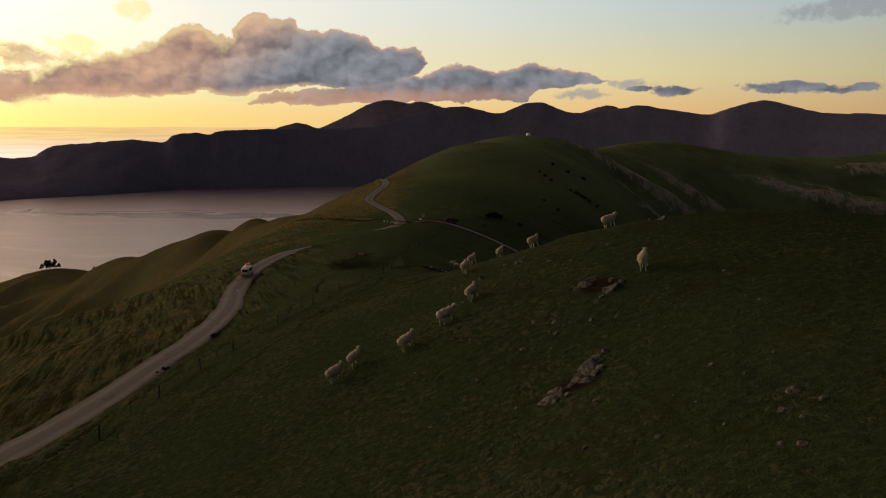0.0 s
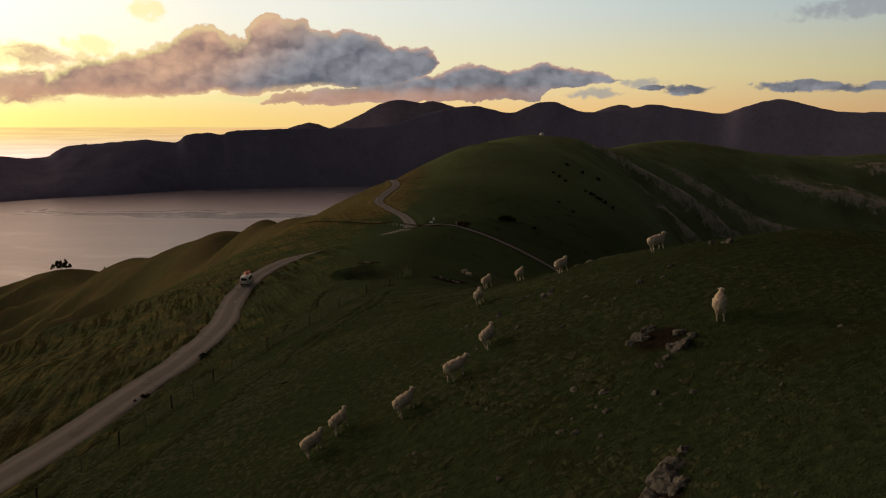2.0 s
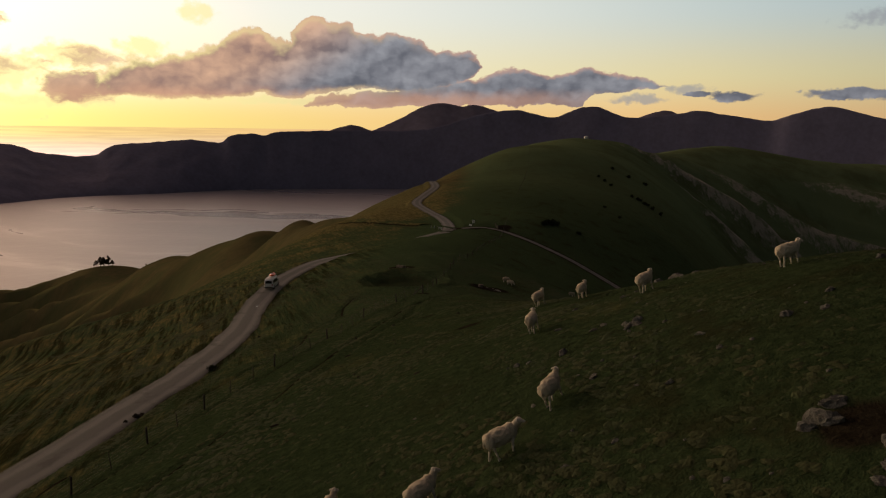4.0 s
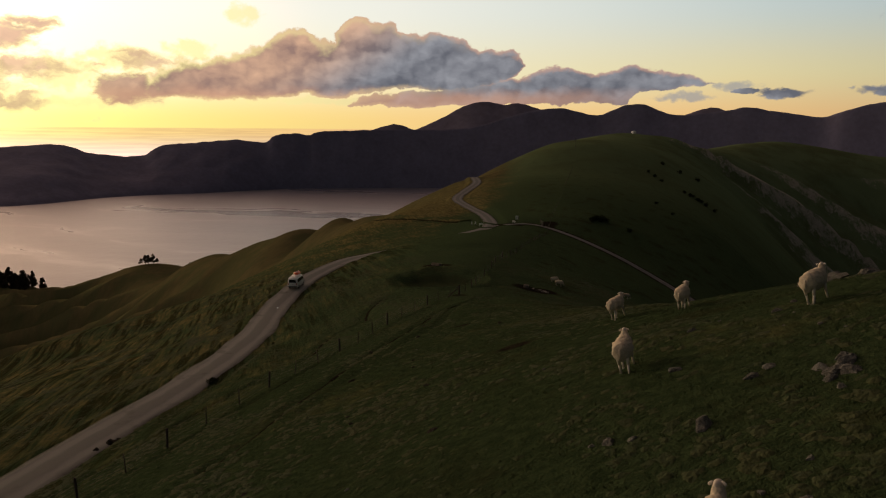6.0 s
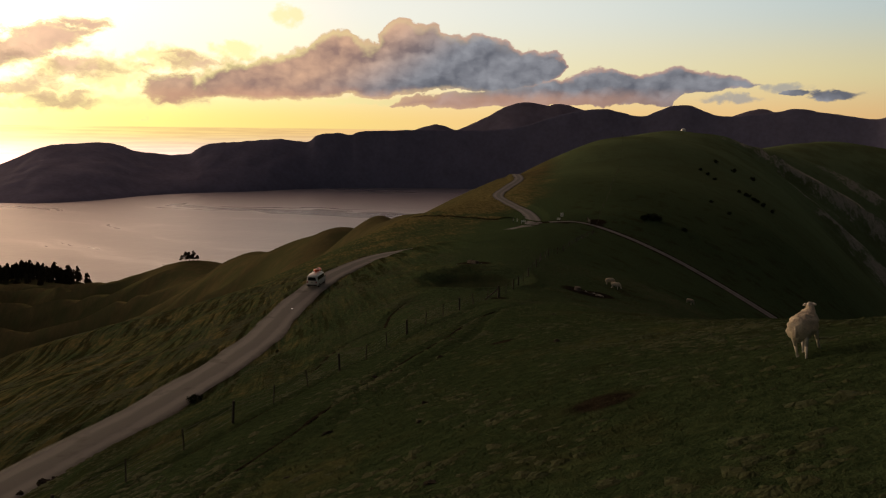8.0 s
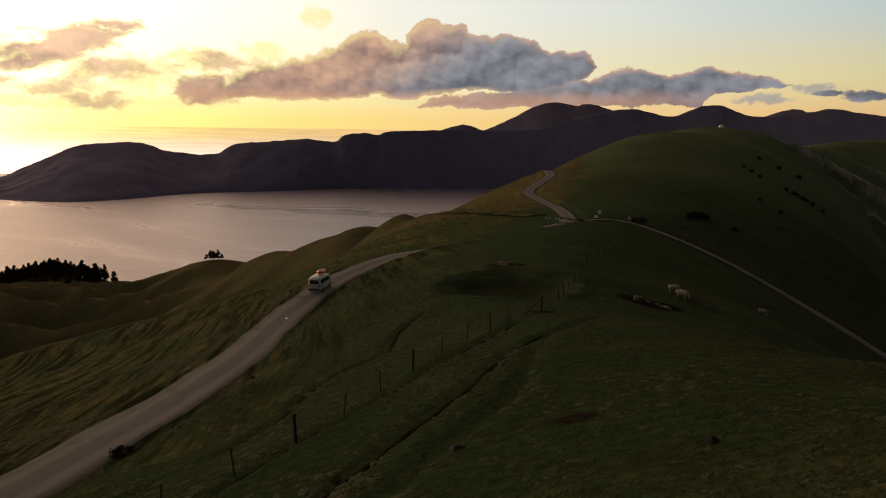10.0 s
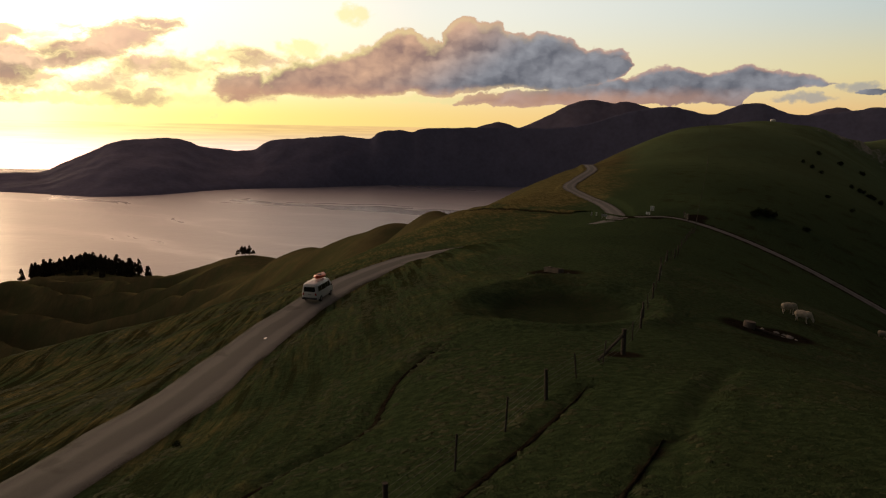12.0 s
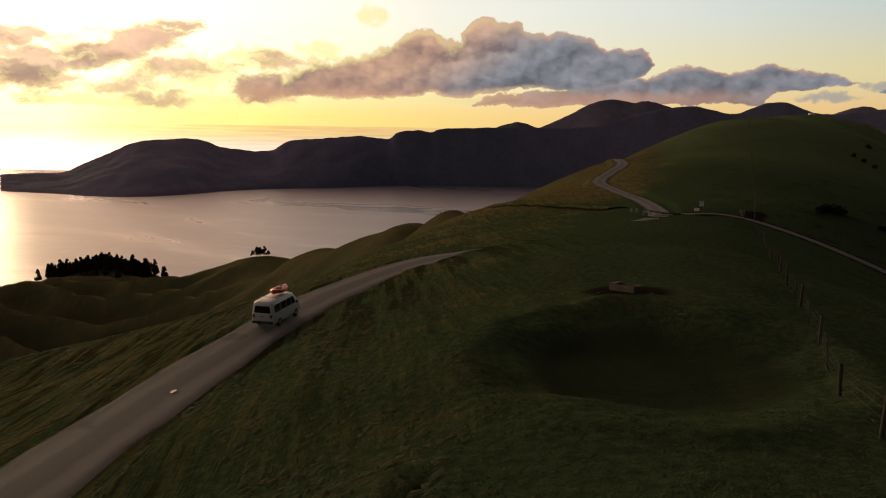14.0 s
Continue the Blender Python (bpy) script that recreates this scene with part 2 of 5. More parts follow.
def pasture():
    """Grazed turf: green and dry patches, streaks along the contour, bare soil and scree by the sheet's own masks; far
    turf painted brighter.
    """
    m = bpy.data.materials.new("pasture")
    m.use_nodes = True
    t = m.node_tree
    n, l = t.nodes, t.links
    b = n["Principled BSDF"]
    geo = n.new("ShaderNodeNewGeometry")
    sp = n.new("ShaderNodeSeparateXYZ")
    l.new(geo.outputs["Position"], sp.inputs[0])
    x, y, z = (Sum(t, o) for o in sp.outputs)
    u, v = x * 0.93 + y * 0.37, y * 0.93 - x * 0.37
    patches = grain(t, x, y, 1, 1, 0.09, 5, 0.65)
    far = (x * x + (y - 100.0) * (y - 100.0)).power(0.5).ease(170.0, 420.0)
    streak = grain(t, u + z * 0.4, v, 1, 0.16, 1.7, 4, 0.65, 2.0) * (far * -1.0 + 1.0) + grain(t, x, y, 1, 1, 0.16, 5, 0.6, 2.0) * far
    clump = grain(t, x, y, 1, 1, 2.6, 5, 0.7, 5.0)
    leaf = grain(t, x, y, 1, 1, 14.0, 3, 0.7, 8.0)
    lump = grain(t, x, y, 1, 1, 0.9, 4, 0.6, 9.0)
    west = x.ease(-6.0, -22.0)
    shade_brown = grain(t, x, y, 1, 1, 0.22, 6, 0.7, 15.0)

    def mask(name):
        at = n.new("ShaderNodeAttribute")
        at.attribute_name = name
        return Sum(t, at.outputs["Fac"])
    dry, bare, scree = mask("dry"), mask("bare"), mask("scree")
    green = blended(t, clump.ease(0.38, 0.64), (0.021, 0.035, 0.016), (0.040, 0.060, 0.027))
    # brighter copy of the near green: the lighter saddle is put into the colour
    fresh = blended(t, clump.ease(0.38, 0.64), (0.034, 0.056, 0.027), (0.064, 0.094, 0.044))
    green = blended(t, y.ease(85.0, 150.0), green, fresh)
    straw = blended(t, streak.ease(0.35, 0.65), (0.088, 0.077, 0.031), (0.178, 0.150, 0.063))
    colour = blended(t, (dry + (patches - 0.5) * 1.3 + (streak - 0.5) * (west * 0.6 + 0.1) + (lump - 0.5) * 0.5).ease(0.25, 0.85), green, straw)
    # colour lifted again with distance, making up for weak light on the far hills
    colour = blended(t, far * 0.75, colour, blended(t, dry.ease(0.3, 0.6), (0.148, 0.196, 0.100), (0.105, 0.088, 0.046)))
    colour = blended(t, (leaf.ease(0.35, 0.75)) * 0.4, colour, (0.056, 0.064, 0.028))
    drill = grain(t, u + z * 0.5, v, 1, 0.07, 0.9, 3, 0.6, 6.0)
    # furrow streaks: shaded hollows, then lit crests, are put into the colour
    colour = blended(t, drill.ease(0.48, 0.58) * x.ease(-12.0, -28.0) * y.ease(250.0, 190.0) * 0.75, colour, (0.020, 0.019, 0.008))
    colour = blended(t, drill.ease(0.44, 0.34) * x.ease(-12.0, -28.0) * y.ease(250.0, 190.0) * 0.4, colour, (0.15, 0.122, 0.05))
    # brown blotches that also put the near east slope's shade into the colour
    colour = blended(t, shade_brown.ease(0.5, 0.66) * (far * -1.0 + 1.0) * x.ease(-6.0, 6.0) * 0.55, colour, (0.030, 0.026, 0.013))
    hill_patch = grain(t, x, y, 1, 1, 0.035, 6, 0.65, 17.0)
    colour = blended(t, hill_patch.ease(0.42, 0.62) * far * 0.6, colour, (0.070, 0.080, 0.036))
    # dark soil; the shade inside the ruts is put into this tone as well
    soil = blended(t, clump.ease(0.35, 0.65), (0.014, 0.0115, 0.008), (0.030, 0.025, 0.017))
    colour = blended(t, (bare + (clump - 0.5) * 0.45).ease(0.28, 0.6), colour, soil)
    stone = blended(t, leaf.ease(0.35, 0.65), (0.16, 0.15, 0.12), (0.42, 0.39, 0.33))
    colour = blended(t, ((scree + (grain(t, x, y, 1, 1, 0.16, 8, 0.85, 3.0) - 0.5) * 2.2).ease(0.55, 0.80) * scree.ease(0.05, 0.25)), colour, stone)
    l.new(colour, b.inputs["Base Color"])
    b.inputs["Roughness"].default_value = 0.95
    b.inputs["Specular IOR Level"].default_value = 0.0
    bump = n.new("ShaderNodeBump")
    l.new((far * -0.85 + 0.9).out, bump.inputs["Strength"])
    bump.inputs["Distance"].default_value = 0.22
    l.new((streak * (west * 1.4 + 0.15) + drill * y.ease(250.0, 190.0) * west * -2.0 + lump * 1.2 + clump * 1.1 + leaf * 0.5).out, bump.inputs["Height"])
    l.new(bump.outputs[0], b.inputs["Normal"])
    return m


GRASS = pasture()
GRASS_TUFT = material("tussock", (0.036, 0.053, 0.023), 0.95, 0.25, 0.5, 0.9, 9.0, (0.066, 0.070, 0.031))

def gravel():
    """Unsealed road: paler wheel tracks, darker damp edges, loose stones and stains."""
    m = bpy.data.materials.new("gravel")
    m.use_nodes = True
    t = m.node_tree
    n, l = t.nodes, t.links
    b = n["Principled BSDF"]
    geo = n.new("ShaderNodeNewGeometry")
    sp = n.new("ShaderNodeSeparateXYZ")
    l.new(geo.outputs["Position"], sp.inputs[0])
    x, y, z = (Sum(t, o) for o in sp.outputs)
    at = n.new("ShaderNodeAttribute")
    at.attribute_name = "across"
    side = Sum(t, at.outputs["Fac"]).size()
    stains = grain(t, x, y, 1, 0.35, 0.55, 5, 0.6)
    stones = grain(t, x, y, 1, 1, 9.0, 4, 0.7, 3.0)
    worn = ((side - 0.5).size() + (stains - 0.5) * 0.5).ease(0.30, 0.05)
    colour = blended(t, worn, (0.128, 0.127, 0.122), (0.190, 0.187, 0.178))
    colour = blended(t, stones.ease(0.4, 0.75) * 0.5, colour, (0.165, 0.160, 0.150))
    holes = grain(t, x, y, 1, 0.7, 0.42, 3, 0.5, 11.0)
    colour = blended(t, holes.ease(0.62, 0.72) * 0.4, colour, (0.060, 0.057, 0.052))
    colour = blended(t, (side * 0.9 + (stones - 0.5) * 0.45 + (stains - 0.5) * 0.6).ease(0.74, 0.95), colour, (0.040, 0.042, 0.022))
    l.new(colour, b.inputs["Base Color"])
    b.inputs["Roughness"].default_value = 0.9
    b.inputs["Specular IOR Level"].default_value = 0.08
    bump = n.new("ShaderNodeBump")
    bump.inputs["Strength"].default_value, bump.inputs["Distance"].default_value = 0.6, 0.06
    l.new((stones + stains * 0.6).out, bump.inputs["Height"])
    l.new(bump.outputs[0], b.inputs["Normal"])
    return m


GRAVEL = gravel()
# aerial haze over the far land is put into these pale mauve base colours
HAZED_HILL = material("hazed_far_bush", (0.215, 0.198, 0.275), 1.0, 0.01, 0.25, 0.0, 0.05)
HAZED_MOUNTAIN = material("hazed_far_mountain", (0.23, 0.20, 0.26), 1.0, 0.006, 0.3, 0.0, 0.03)


def sea():
    """Sea water: small waves, calm slicks and ruffled bands drawn out along the shore; sky sheen painted into the base.
    """
    m = bpy.data.materials.new("sea_water")
    m.use_nodes = True
    t = m.node_tree
    b = t.nodes["Principled BSDF"]
    geo = t.nodes.new("ShaderNodeNewGeometry")
    sp = t.nodes.new("ShaderNodeSeparateXYZ")
    t.links.new(geo.outputs["Position"], sp.inputs[0])
    x, y, z = (Sum(t, o) for o in sp.outputs)
    bend = (grain(t, x, y, 1, 1, 0.0012, 3, 0.5) - 0.5) * 900.0
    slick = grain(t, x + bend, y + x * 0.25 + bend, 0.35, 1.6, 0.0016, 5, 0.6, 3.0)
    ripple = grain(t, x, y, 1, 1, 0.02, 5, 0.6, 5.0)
    # pale mauve base carries sky reflection that the gloss alone leaves too dark
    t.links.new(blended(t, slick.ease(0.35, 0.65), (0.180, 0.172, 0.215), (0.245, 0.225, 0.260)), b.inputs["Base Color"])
    t.links.new((slick.ease(0.52, 0.66) * -0.15 + 0.36).out, b.inputs["Roughness"])
    b.inputs["IOR"].default_value = 1.48
    bump = t.nodes.new("ShaderNodeBump")
    bump.inputs["Strength"].default_value, bump.inputs["Distance"].default_value = 0.25, 6.0
    t.links.new(ripple.out, bump.inputs["Height"])
    t.links.new(bump.outputs[0], b.inputs["Normal"])
    return m


WATER = sea()


# ---- land ----
SEA = -110.0

ROAD = [(-36, 40, 183.5), (-31.5, 60, 181.8), (-29.5, 72, 181), (-28.4, 82, 180.6), (-28, 95, 180.1), (-27.4, 110, 179.6),
        (-29, 130, 178.5), (-32.7, 150, 177.6), (-33.7, 168, 177.8), (-32.0, 187, 177.7), (-28.9, 200, 177.05), (-24.8, 211, 176.6),
        (-20, 224, 176.3), (-14.5, 240, 176.2), (-9, 258, 176.2), (-12, 285, 176.2), (-20, 312, 176.6), (-25, 332, 177.2), (-23.5, 352, 178.6),
        (-21, 374, 180.3), (-24, 400, 181)]
TRACK = [(-9, 258, 176.3), (2, 264, 176.3), (12, 258, 174.5), (24, 248, 170.5), (35, 238, 165.5), (46, 225, 160), (60, 208, 152)]

# spot heights along crests, slopes and valleys
NEAR_HILL = [(3, 33, 195.2), (2.7, 45, 194.7), (8.7, 40, 197.2), (8.2, 46, 197.5), (11, 47, 199), (11.8, 35.6, 198.8), (16.4, 58, 200.7),
             (6.1, 62, 196.9), (3.8, 63, 195.8), (22, 50, 201.3), (30, 60, 200.4), (45, 55, 199), (12, 22, 200), (30, 25, 201),
             (60, 80, 188), (-7.5, 55, 190.8), (-5, 73.5, 191.2), (-15, 45, 187.6), (-17.3, 68, 186.2)]
NOSE = [(10.5, 77.5, 195.4), (8.7, 88, 192.6), (6.5, 99, 190), (1.6, 117, 186.6), (-3.7, 110.6, 187.2), (-4.8, 125.5, 185), (-7, 117, 185.7)]
FENCE_LINE = [(-15, 80, 186.3), (-13, 89.5, 186.3), (-20.5, 84, 183.6), (-21, 100, 182.2), (-10.6, 97.6, 186.4), (-9, 107.2, 186.1), (-16, 104.5, 183.2), (-14, 122, 183.2), (-20.5, 130.6, 180.6)]
KNOLL = [(-12.2, 129.5, 183.8), (-14.6, 138.3, 183.6), (-9, 133, 184.2), (-10.2, 151.5, 183.5), (-22.4, 154.5, 181.3), (-24.8, 158.3, 180.4),
         (-9, 170, 182.8), (-24, 172, 180.6), (-27.3, 181, 179.4), (-25, 190, 179.4), (-22.5, 199, 179.2), (-18, 208, 179.3), (-13.5, 219, 179.2), (-8, 234, 178.4), (-11, 195, 181.1), (-8, 225, 178.6), (4, 142, 182.2), (14, 150, 179.5), (8, 180, 178.5), (22, 190, 173), (15, 230, 173.5)]
EAST_GULLY = [(22, 115, 181), (40, 140, 168), (45, 185, 160), (75, 130, 165), (90, 215, 138), (130, 330, 110), (200, 480, 85), (150, 240, 120),
              (260, 260, 150), (330, 560, 70), (120, 90, 178), (200, 60, 175)]
WEST_SLOPE = [(-45, 98, 175), (-65, 134, 168.5), (-54, 163, 169.5), (-44, 152, 172.8), (-47, 175, 173), (-74.6, 180.7, 162.8), (-88, 177.6, 160.2), (-93.3, 181.2, 159.8), (-90.8, 201.8, 159.1), (-78.4, 229, 160.2), (-72.3, 245, 162.5), (-65.6, 264.6, 165), (-60.9, 284.4, 167.2), (-55.3, 306, 169.9), (-61, 190, 167.2), (-49.6, 197.4, 171.6),
              (-60, 60, 172), (-90, 100, 158), (-122, 185, 143), (-112, 240, 142), (-100, 275, 146), (-180, 240, 100), (-160, 100, 125), (-92, 310, 148),
              (-300, 300, 20), (-300, 60, 60), (-500, 450, -60), (-600, 100, -60), (-220, 420, 70), (-420, 620, -10)]
BIG_HILL = [(68, 587, 201), (28, 512, 195.5), (0, 440, 189.8), (8, 480, 193.5), (-15, 400, 181.4), (-40, 359, 173), (-52, 337, 169), (10, 330, 181.5), (21, 275, 177),
            (50, 400, 181), (60, 320, 170), (85, 400, 167), (110, 480, 166), (-80, 520, 130), (-60, 440, 160), (-30, 600, 165), (0, 750, 120), (40, 300, 172)]
EAST_RIDGE = [(137, 680, 188), (200, 788, 192), (300, 808, 181), (458, 846, 179), (560, 860, 165), (250, 640, 130), (400, 650, 110), (520, 640, 95),
              (650, 500, 120), (600, 900, 60), (250, 1000, 60), (800, 700, 60), (170, 600, 160)]
WEST_SPUR = [(-72, 439, 157), (-92, 480, 152), (-115, 521, 148), (-186, 635, 121), (-232, 690, 106), (-315, 799, 77), (-486, 993, 28), (-634, 1080, -14), (-819, 1195, -52), (-930, 1260, -72), (-1020, 1270, -96),
             (-908, 1122, -48), (-893, 998, -40), (-400, 760, 20), (-250, 620, 66), (-150, 480, 105), (-560, 880, -30), (-700, 900, -60),
             (-200, 800, 40), (-350, 1000, 0), (-600, 1300, -90), (-1060, 1340, -125), (-980, 1360, -118), (-1200, 1000, -130), (-900, 700, -120), (-1100, 300, -140), (-120, 600, 112), (-95, 610, 116), (-1100, 1450, -135), (-1300, 1250, -140), (-900, 1420, -128), (-1200, 1600, -150), (-1500, 1000, -150), (-700, 1500, -140)]


def value_noise(x, y, size, seed):
    """Smooth noise from -1 to 1 over the plan, of the given grain in metres."""
    u, v = x / size + seed * 17.31, y / size - seed * 9.77
    i, j = np.floor(u), np.floor(v)
    f, g = u - i, v - j
    f, g = f * f * (3 - 2 * f), g * g * (3 - 2 * g)

    def h(p, q):
        w = np.sin(p * 127.1 + q * 311.7 + seed * 74.7) * 43758.5453
        return 2 * (w - np.floor(w)) - 1
    return (h(i, j) * (1 - f) + h(i + 1, j) * f) * (1 - g) + (h(i, j + 1) * (1 - f) + h(i + 1, j + 1) * f) * g


def spline(points, step):
    """A smooth line through the points, at about equal steps."""
    p = [Vector(q) for q in points]
    p = [2 * p[0] - p[1], *p, 2 * p[-1] - p[-2]]
    out = []
    for k in range(1, len(p) - 2):
        n = max(1, round((p[k + 1] - p[k]).length / step))
        for s in range(n):
            t = s / n
            out.append(0.5 * (2 * p[k] + (p[k + 1] - p[k - 1]) * t + (2 * p[k - 1] - 5 * p[k] + 4 * p[k + 1] - p[k + 2]) * t * t
                              + (3 * p[k] - p[k - 1] - 3 * p[k + 1] + p[k + 2]) * t ** 3))
    return np.array([tuple(q) for q in (*out, p[-2])])


ROAD_LINE, TRACK_LINE = spline(ROAD, 1.5), spline(TRACK, 2.0)
SPOTS = np.array(NEAR_HILL + NOSE + FENCE_LINE + KNOLL + EAST_GULLY + WEST_SLOPE + BIG_HILL + EAST_RIDGE + WEST_SPUR + ROAD[::1] + TRACK[1:], float)


def bend_matrix(a, b):
    r2 = (a[:, None, 0] - b[None, :, 0]) ** 2 + (a[:, None, 1] - b[None, :, 1]) ** 2
    return 0.5 * r2 * np.log(r2 + 1e-9)


def bent_sheet(spots, stiff):
    """A thin sheet bent through spot heights."""
    p = spots.copy()
    p[:, :2] /= 100.0
    n = len(p)
    a = np.zeros((n + 3, n + 3))
    a[:n, :n] = bend_matrix(p, p) + stiff * np.eye(n)
    a[:n, n], a[:n, n + 1:] = 1, p[:, :2]
    a[n, :n], a[n + 1:, :n] = 1, p[:, :2].T
    w = np.linalg.solve(a, np.r_[p[:, 2], 0, 0, 0])

    def height(x, y):
        q = np.stack([np.ravel(x), np.ravel(y)], 1) / 100.0
        z = np.empty(len(q))
        for k in range(0, len(q), 20000):
            s = q[k:k + 20000]
            z[k:k + 20000] = bend_matrix(s, p) @ w[:n] + w[n] + s @ w[n + 1:]
        return z.reshape(np.shape(x))
    return height


SHEET = bent_sheet(SPOTS, 0.0004)


def along(line, x, y, reach=14.0):
    """The distance of each place from a line in plan, the line's height beside it, and the side; far places count as very far."""
    x, y = np.ravel(x), np.ravel(y)
    best, z, side = np.full(len(x), 1e9), np.zeros(len(x)), np.zeros(len(x))
    lo, hi = line[:, :2].min(0) - reach, line[:, :2].max(0) + reach
    close = np.nonzero((x > lo[0]) & (x < hi[0]) & (y > lo[1]) & (y < hi[1]))[0]
    order = close[np.argsort(y[close], kind="stable")]
    ys = y[order]
    for p, q in zip(line[:-1], line[1:]):
        k0, k1 = np.searchsorted(ys, min(p[1], q[1]) - reach), np.searchsorted(ys, max(p[1], q[1]) + reach)
        at = order[k0:k1]
        if not len(at):
            continue
        d = q[:2] - p[:2]
        t = np.clip(((x[at] - p[0]) * d[0] + (y[at] - p[1]) * d[1]) / (d @ d), 0, 1)
        ox, oy = x[at] - p[0] - t * d[0], y[at] - p[1] - t * d[1]
        r = np.hypot(ox, oy)
        near = r < best[at]
        at = at[near]
        best[at], z[at], side[at] = r[near], (p[2] + t * (q[2] - p[2]))[near], np.sign(d[0] * oy - d[1] * ox)[near]
    return best, z, side


def smooth(v, lo, hi):
    t = np.clip((v - lo) / (hi - lo), 0, 1)
    return t * t * (3 - 2 * t)


RUTS = [([(-21.6, 56), (-21.4, 72), (-20.4, 78), (-19.2, 84.5), (-17.6, 90), (-16.2, 97), (-15.4, 107), (-15.6, 112), (-14.5, 115), (-13.4, 118.5), (-14, 122), (-14.5, 126), (-13.8, 130)], 0.22, 0.38),
        ([(-18.4, 58), (-16.4, 68), (-14.6, 78), (-13, 86), (-11.2, 94), (-9.4, 102), (-8.3, 107), (-6.9, 113), (-5.8, 119.5)], 0.17, 0.30),
        ([(-13.6, 56), (-11.7, 61.3), (-10, 66.4), (-8.4, 73.5), (-8, 80), (-7.2, 88), (-5.6, 97.7), (-5.1, 103), (-4.6, 107), (-3.6, 111.5)], 0.17, 0.30),
        ([(-6.6, 74), (-6, 84), (-4.6, 92), (-3.4, 98), (-3.6, 107), (-2.8, 114), (-1, 123)], 0.16, 0.35),
        ([(-9, 258), (-22, 273), (-38, 291), (-47, 303), (-58, 318)], 0.5, 1.6)]
RUT_LINES = [(spline([(px, py, 0) for px, py in p], 2.0), depth, half) for p, depth, half in RUTS]


def bareness(x, y):
    """How far the turf is worn to soil at places in plan, from 0 to 1."""
    shape = np.shape(x)
    x, y = np.ravel(x), np.ravel(y)
    b = np.zeros(len(x))
    for line, depth, half in RUT_LINES:
        b = np.maximum(b, (0.62 if depth == 0.22 else 0.6 if depth == 0.17 else 0.4) * np.exp(-(along(line, x, y)[0] / (0.8 * half)) ** 2))
    for px, py, r in ((-10.3, 151.6, 2.2), (2.6, 141, 2.4), (4.6, 142.6, 1.6), (2.2, 73.4, 0.7), (-1.5, 92.5, 0.6), (8.3, 38.9, 0.9), (10.6, 47.2, 0.9), (-2, 262, 3.0), (7.6, 266, 2.5), (-4.8, 125.9, 0.9), (3, 141, 1.5)):
        b = np.maximum(b, np.exp(-((x - px) ** 2 + (y - py) ** 2) / r ** 2))
    # the hollow's floor: soil, with part of its shade put into the same mask
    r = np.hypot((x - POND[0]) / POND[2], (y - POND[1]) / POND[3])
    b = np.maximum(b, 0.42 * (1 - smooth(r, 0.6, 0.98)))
    d, h, side = along(ROAD_LINE, x, y)
    b = np.maximum(b, np.where(side < 0, 0.42, 0.3) * (1 - smooth(d, 1.9, np.where(side < 0, 2.9, 2.5))))
    b = np.maximum(b, 0.6 * (1 - smooth(along(TRACK_LINE, x, y)[0], 1.4, 2.6)))
    return b.reshape(shape)


POND = (-8.9, 141.2, 6.2, 8.0)


def gullies(x, y, s, c):
    """Slanting eroded ribs and gullies; 0 in the beds, up to 1.4 on the sharp ribs."""
    bent = s - 1.3 * c + 16 * value_noise(x, y, 60, 13) + 9 * value_noise(x, y, 24, 14)
    return 1.0 - np.abs(np.sin(bent * math.pi / 118 + 0.5)) + 0.4 * (1 - np.abs(np.sin(bent * math.pi / 37 + 2)))


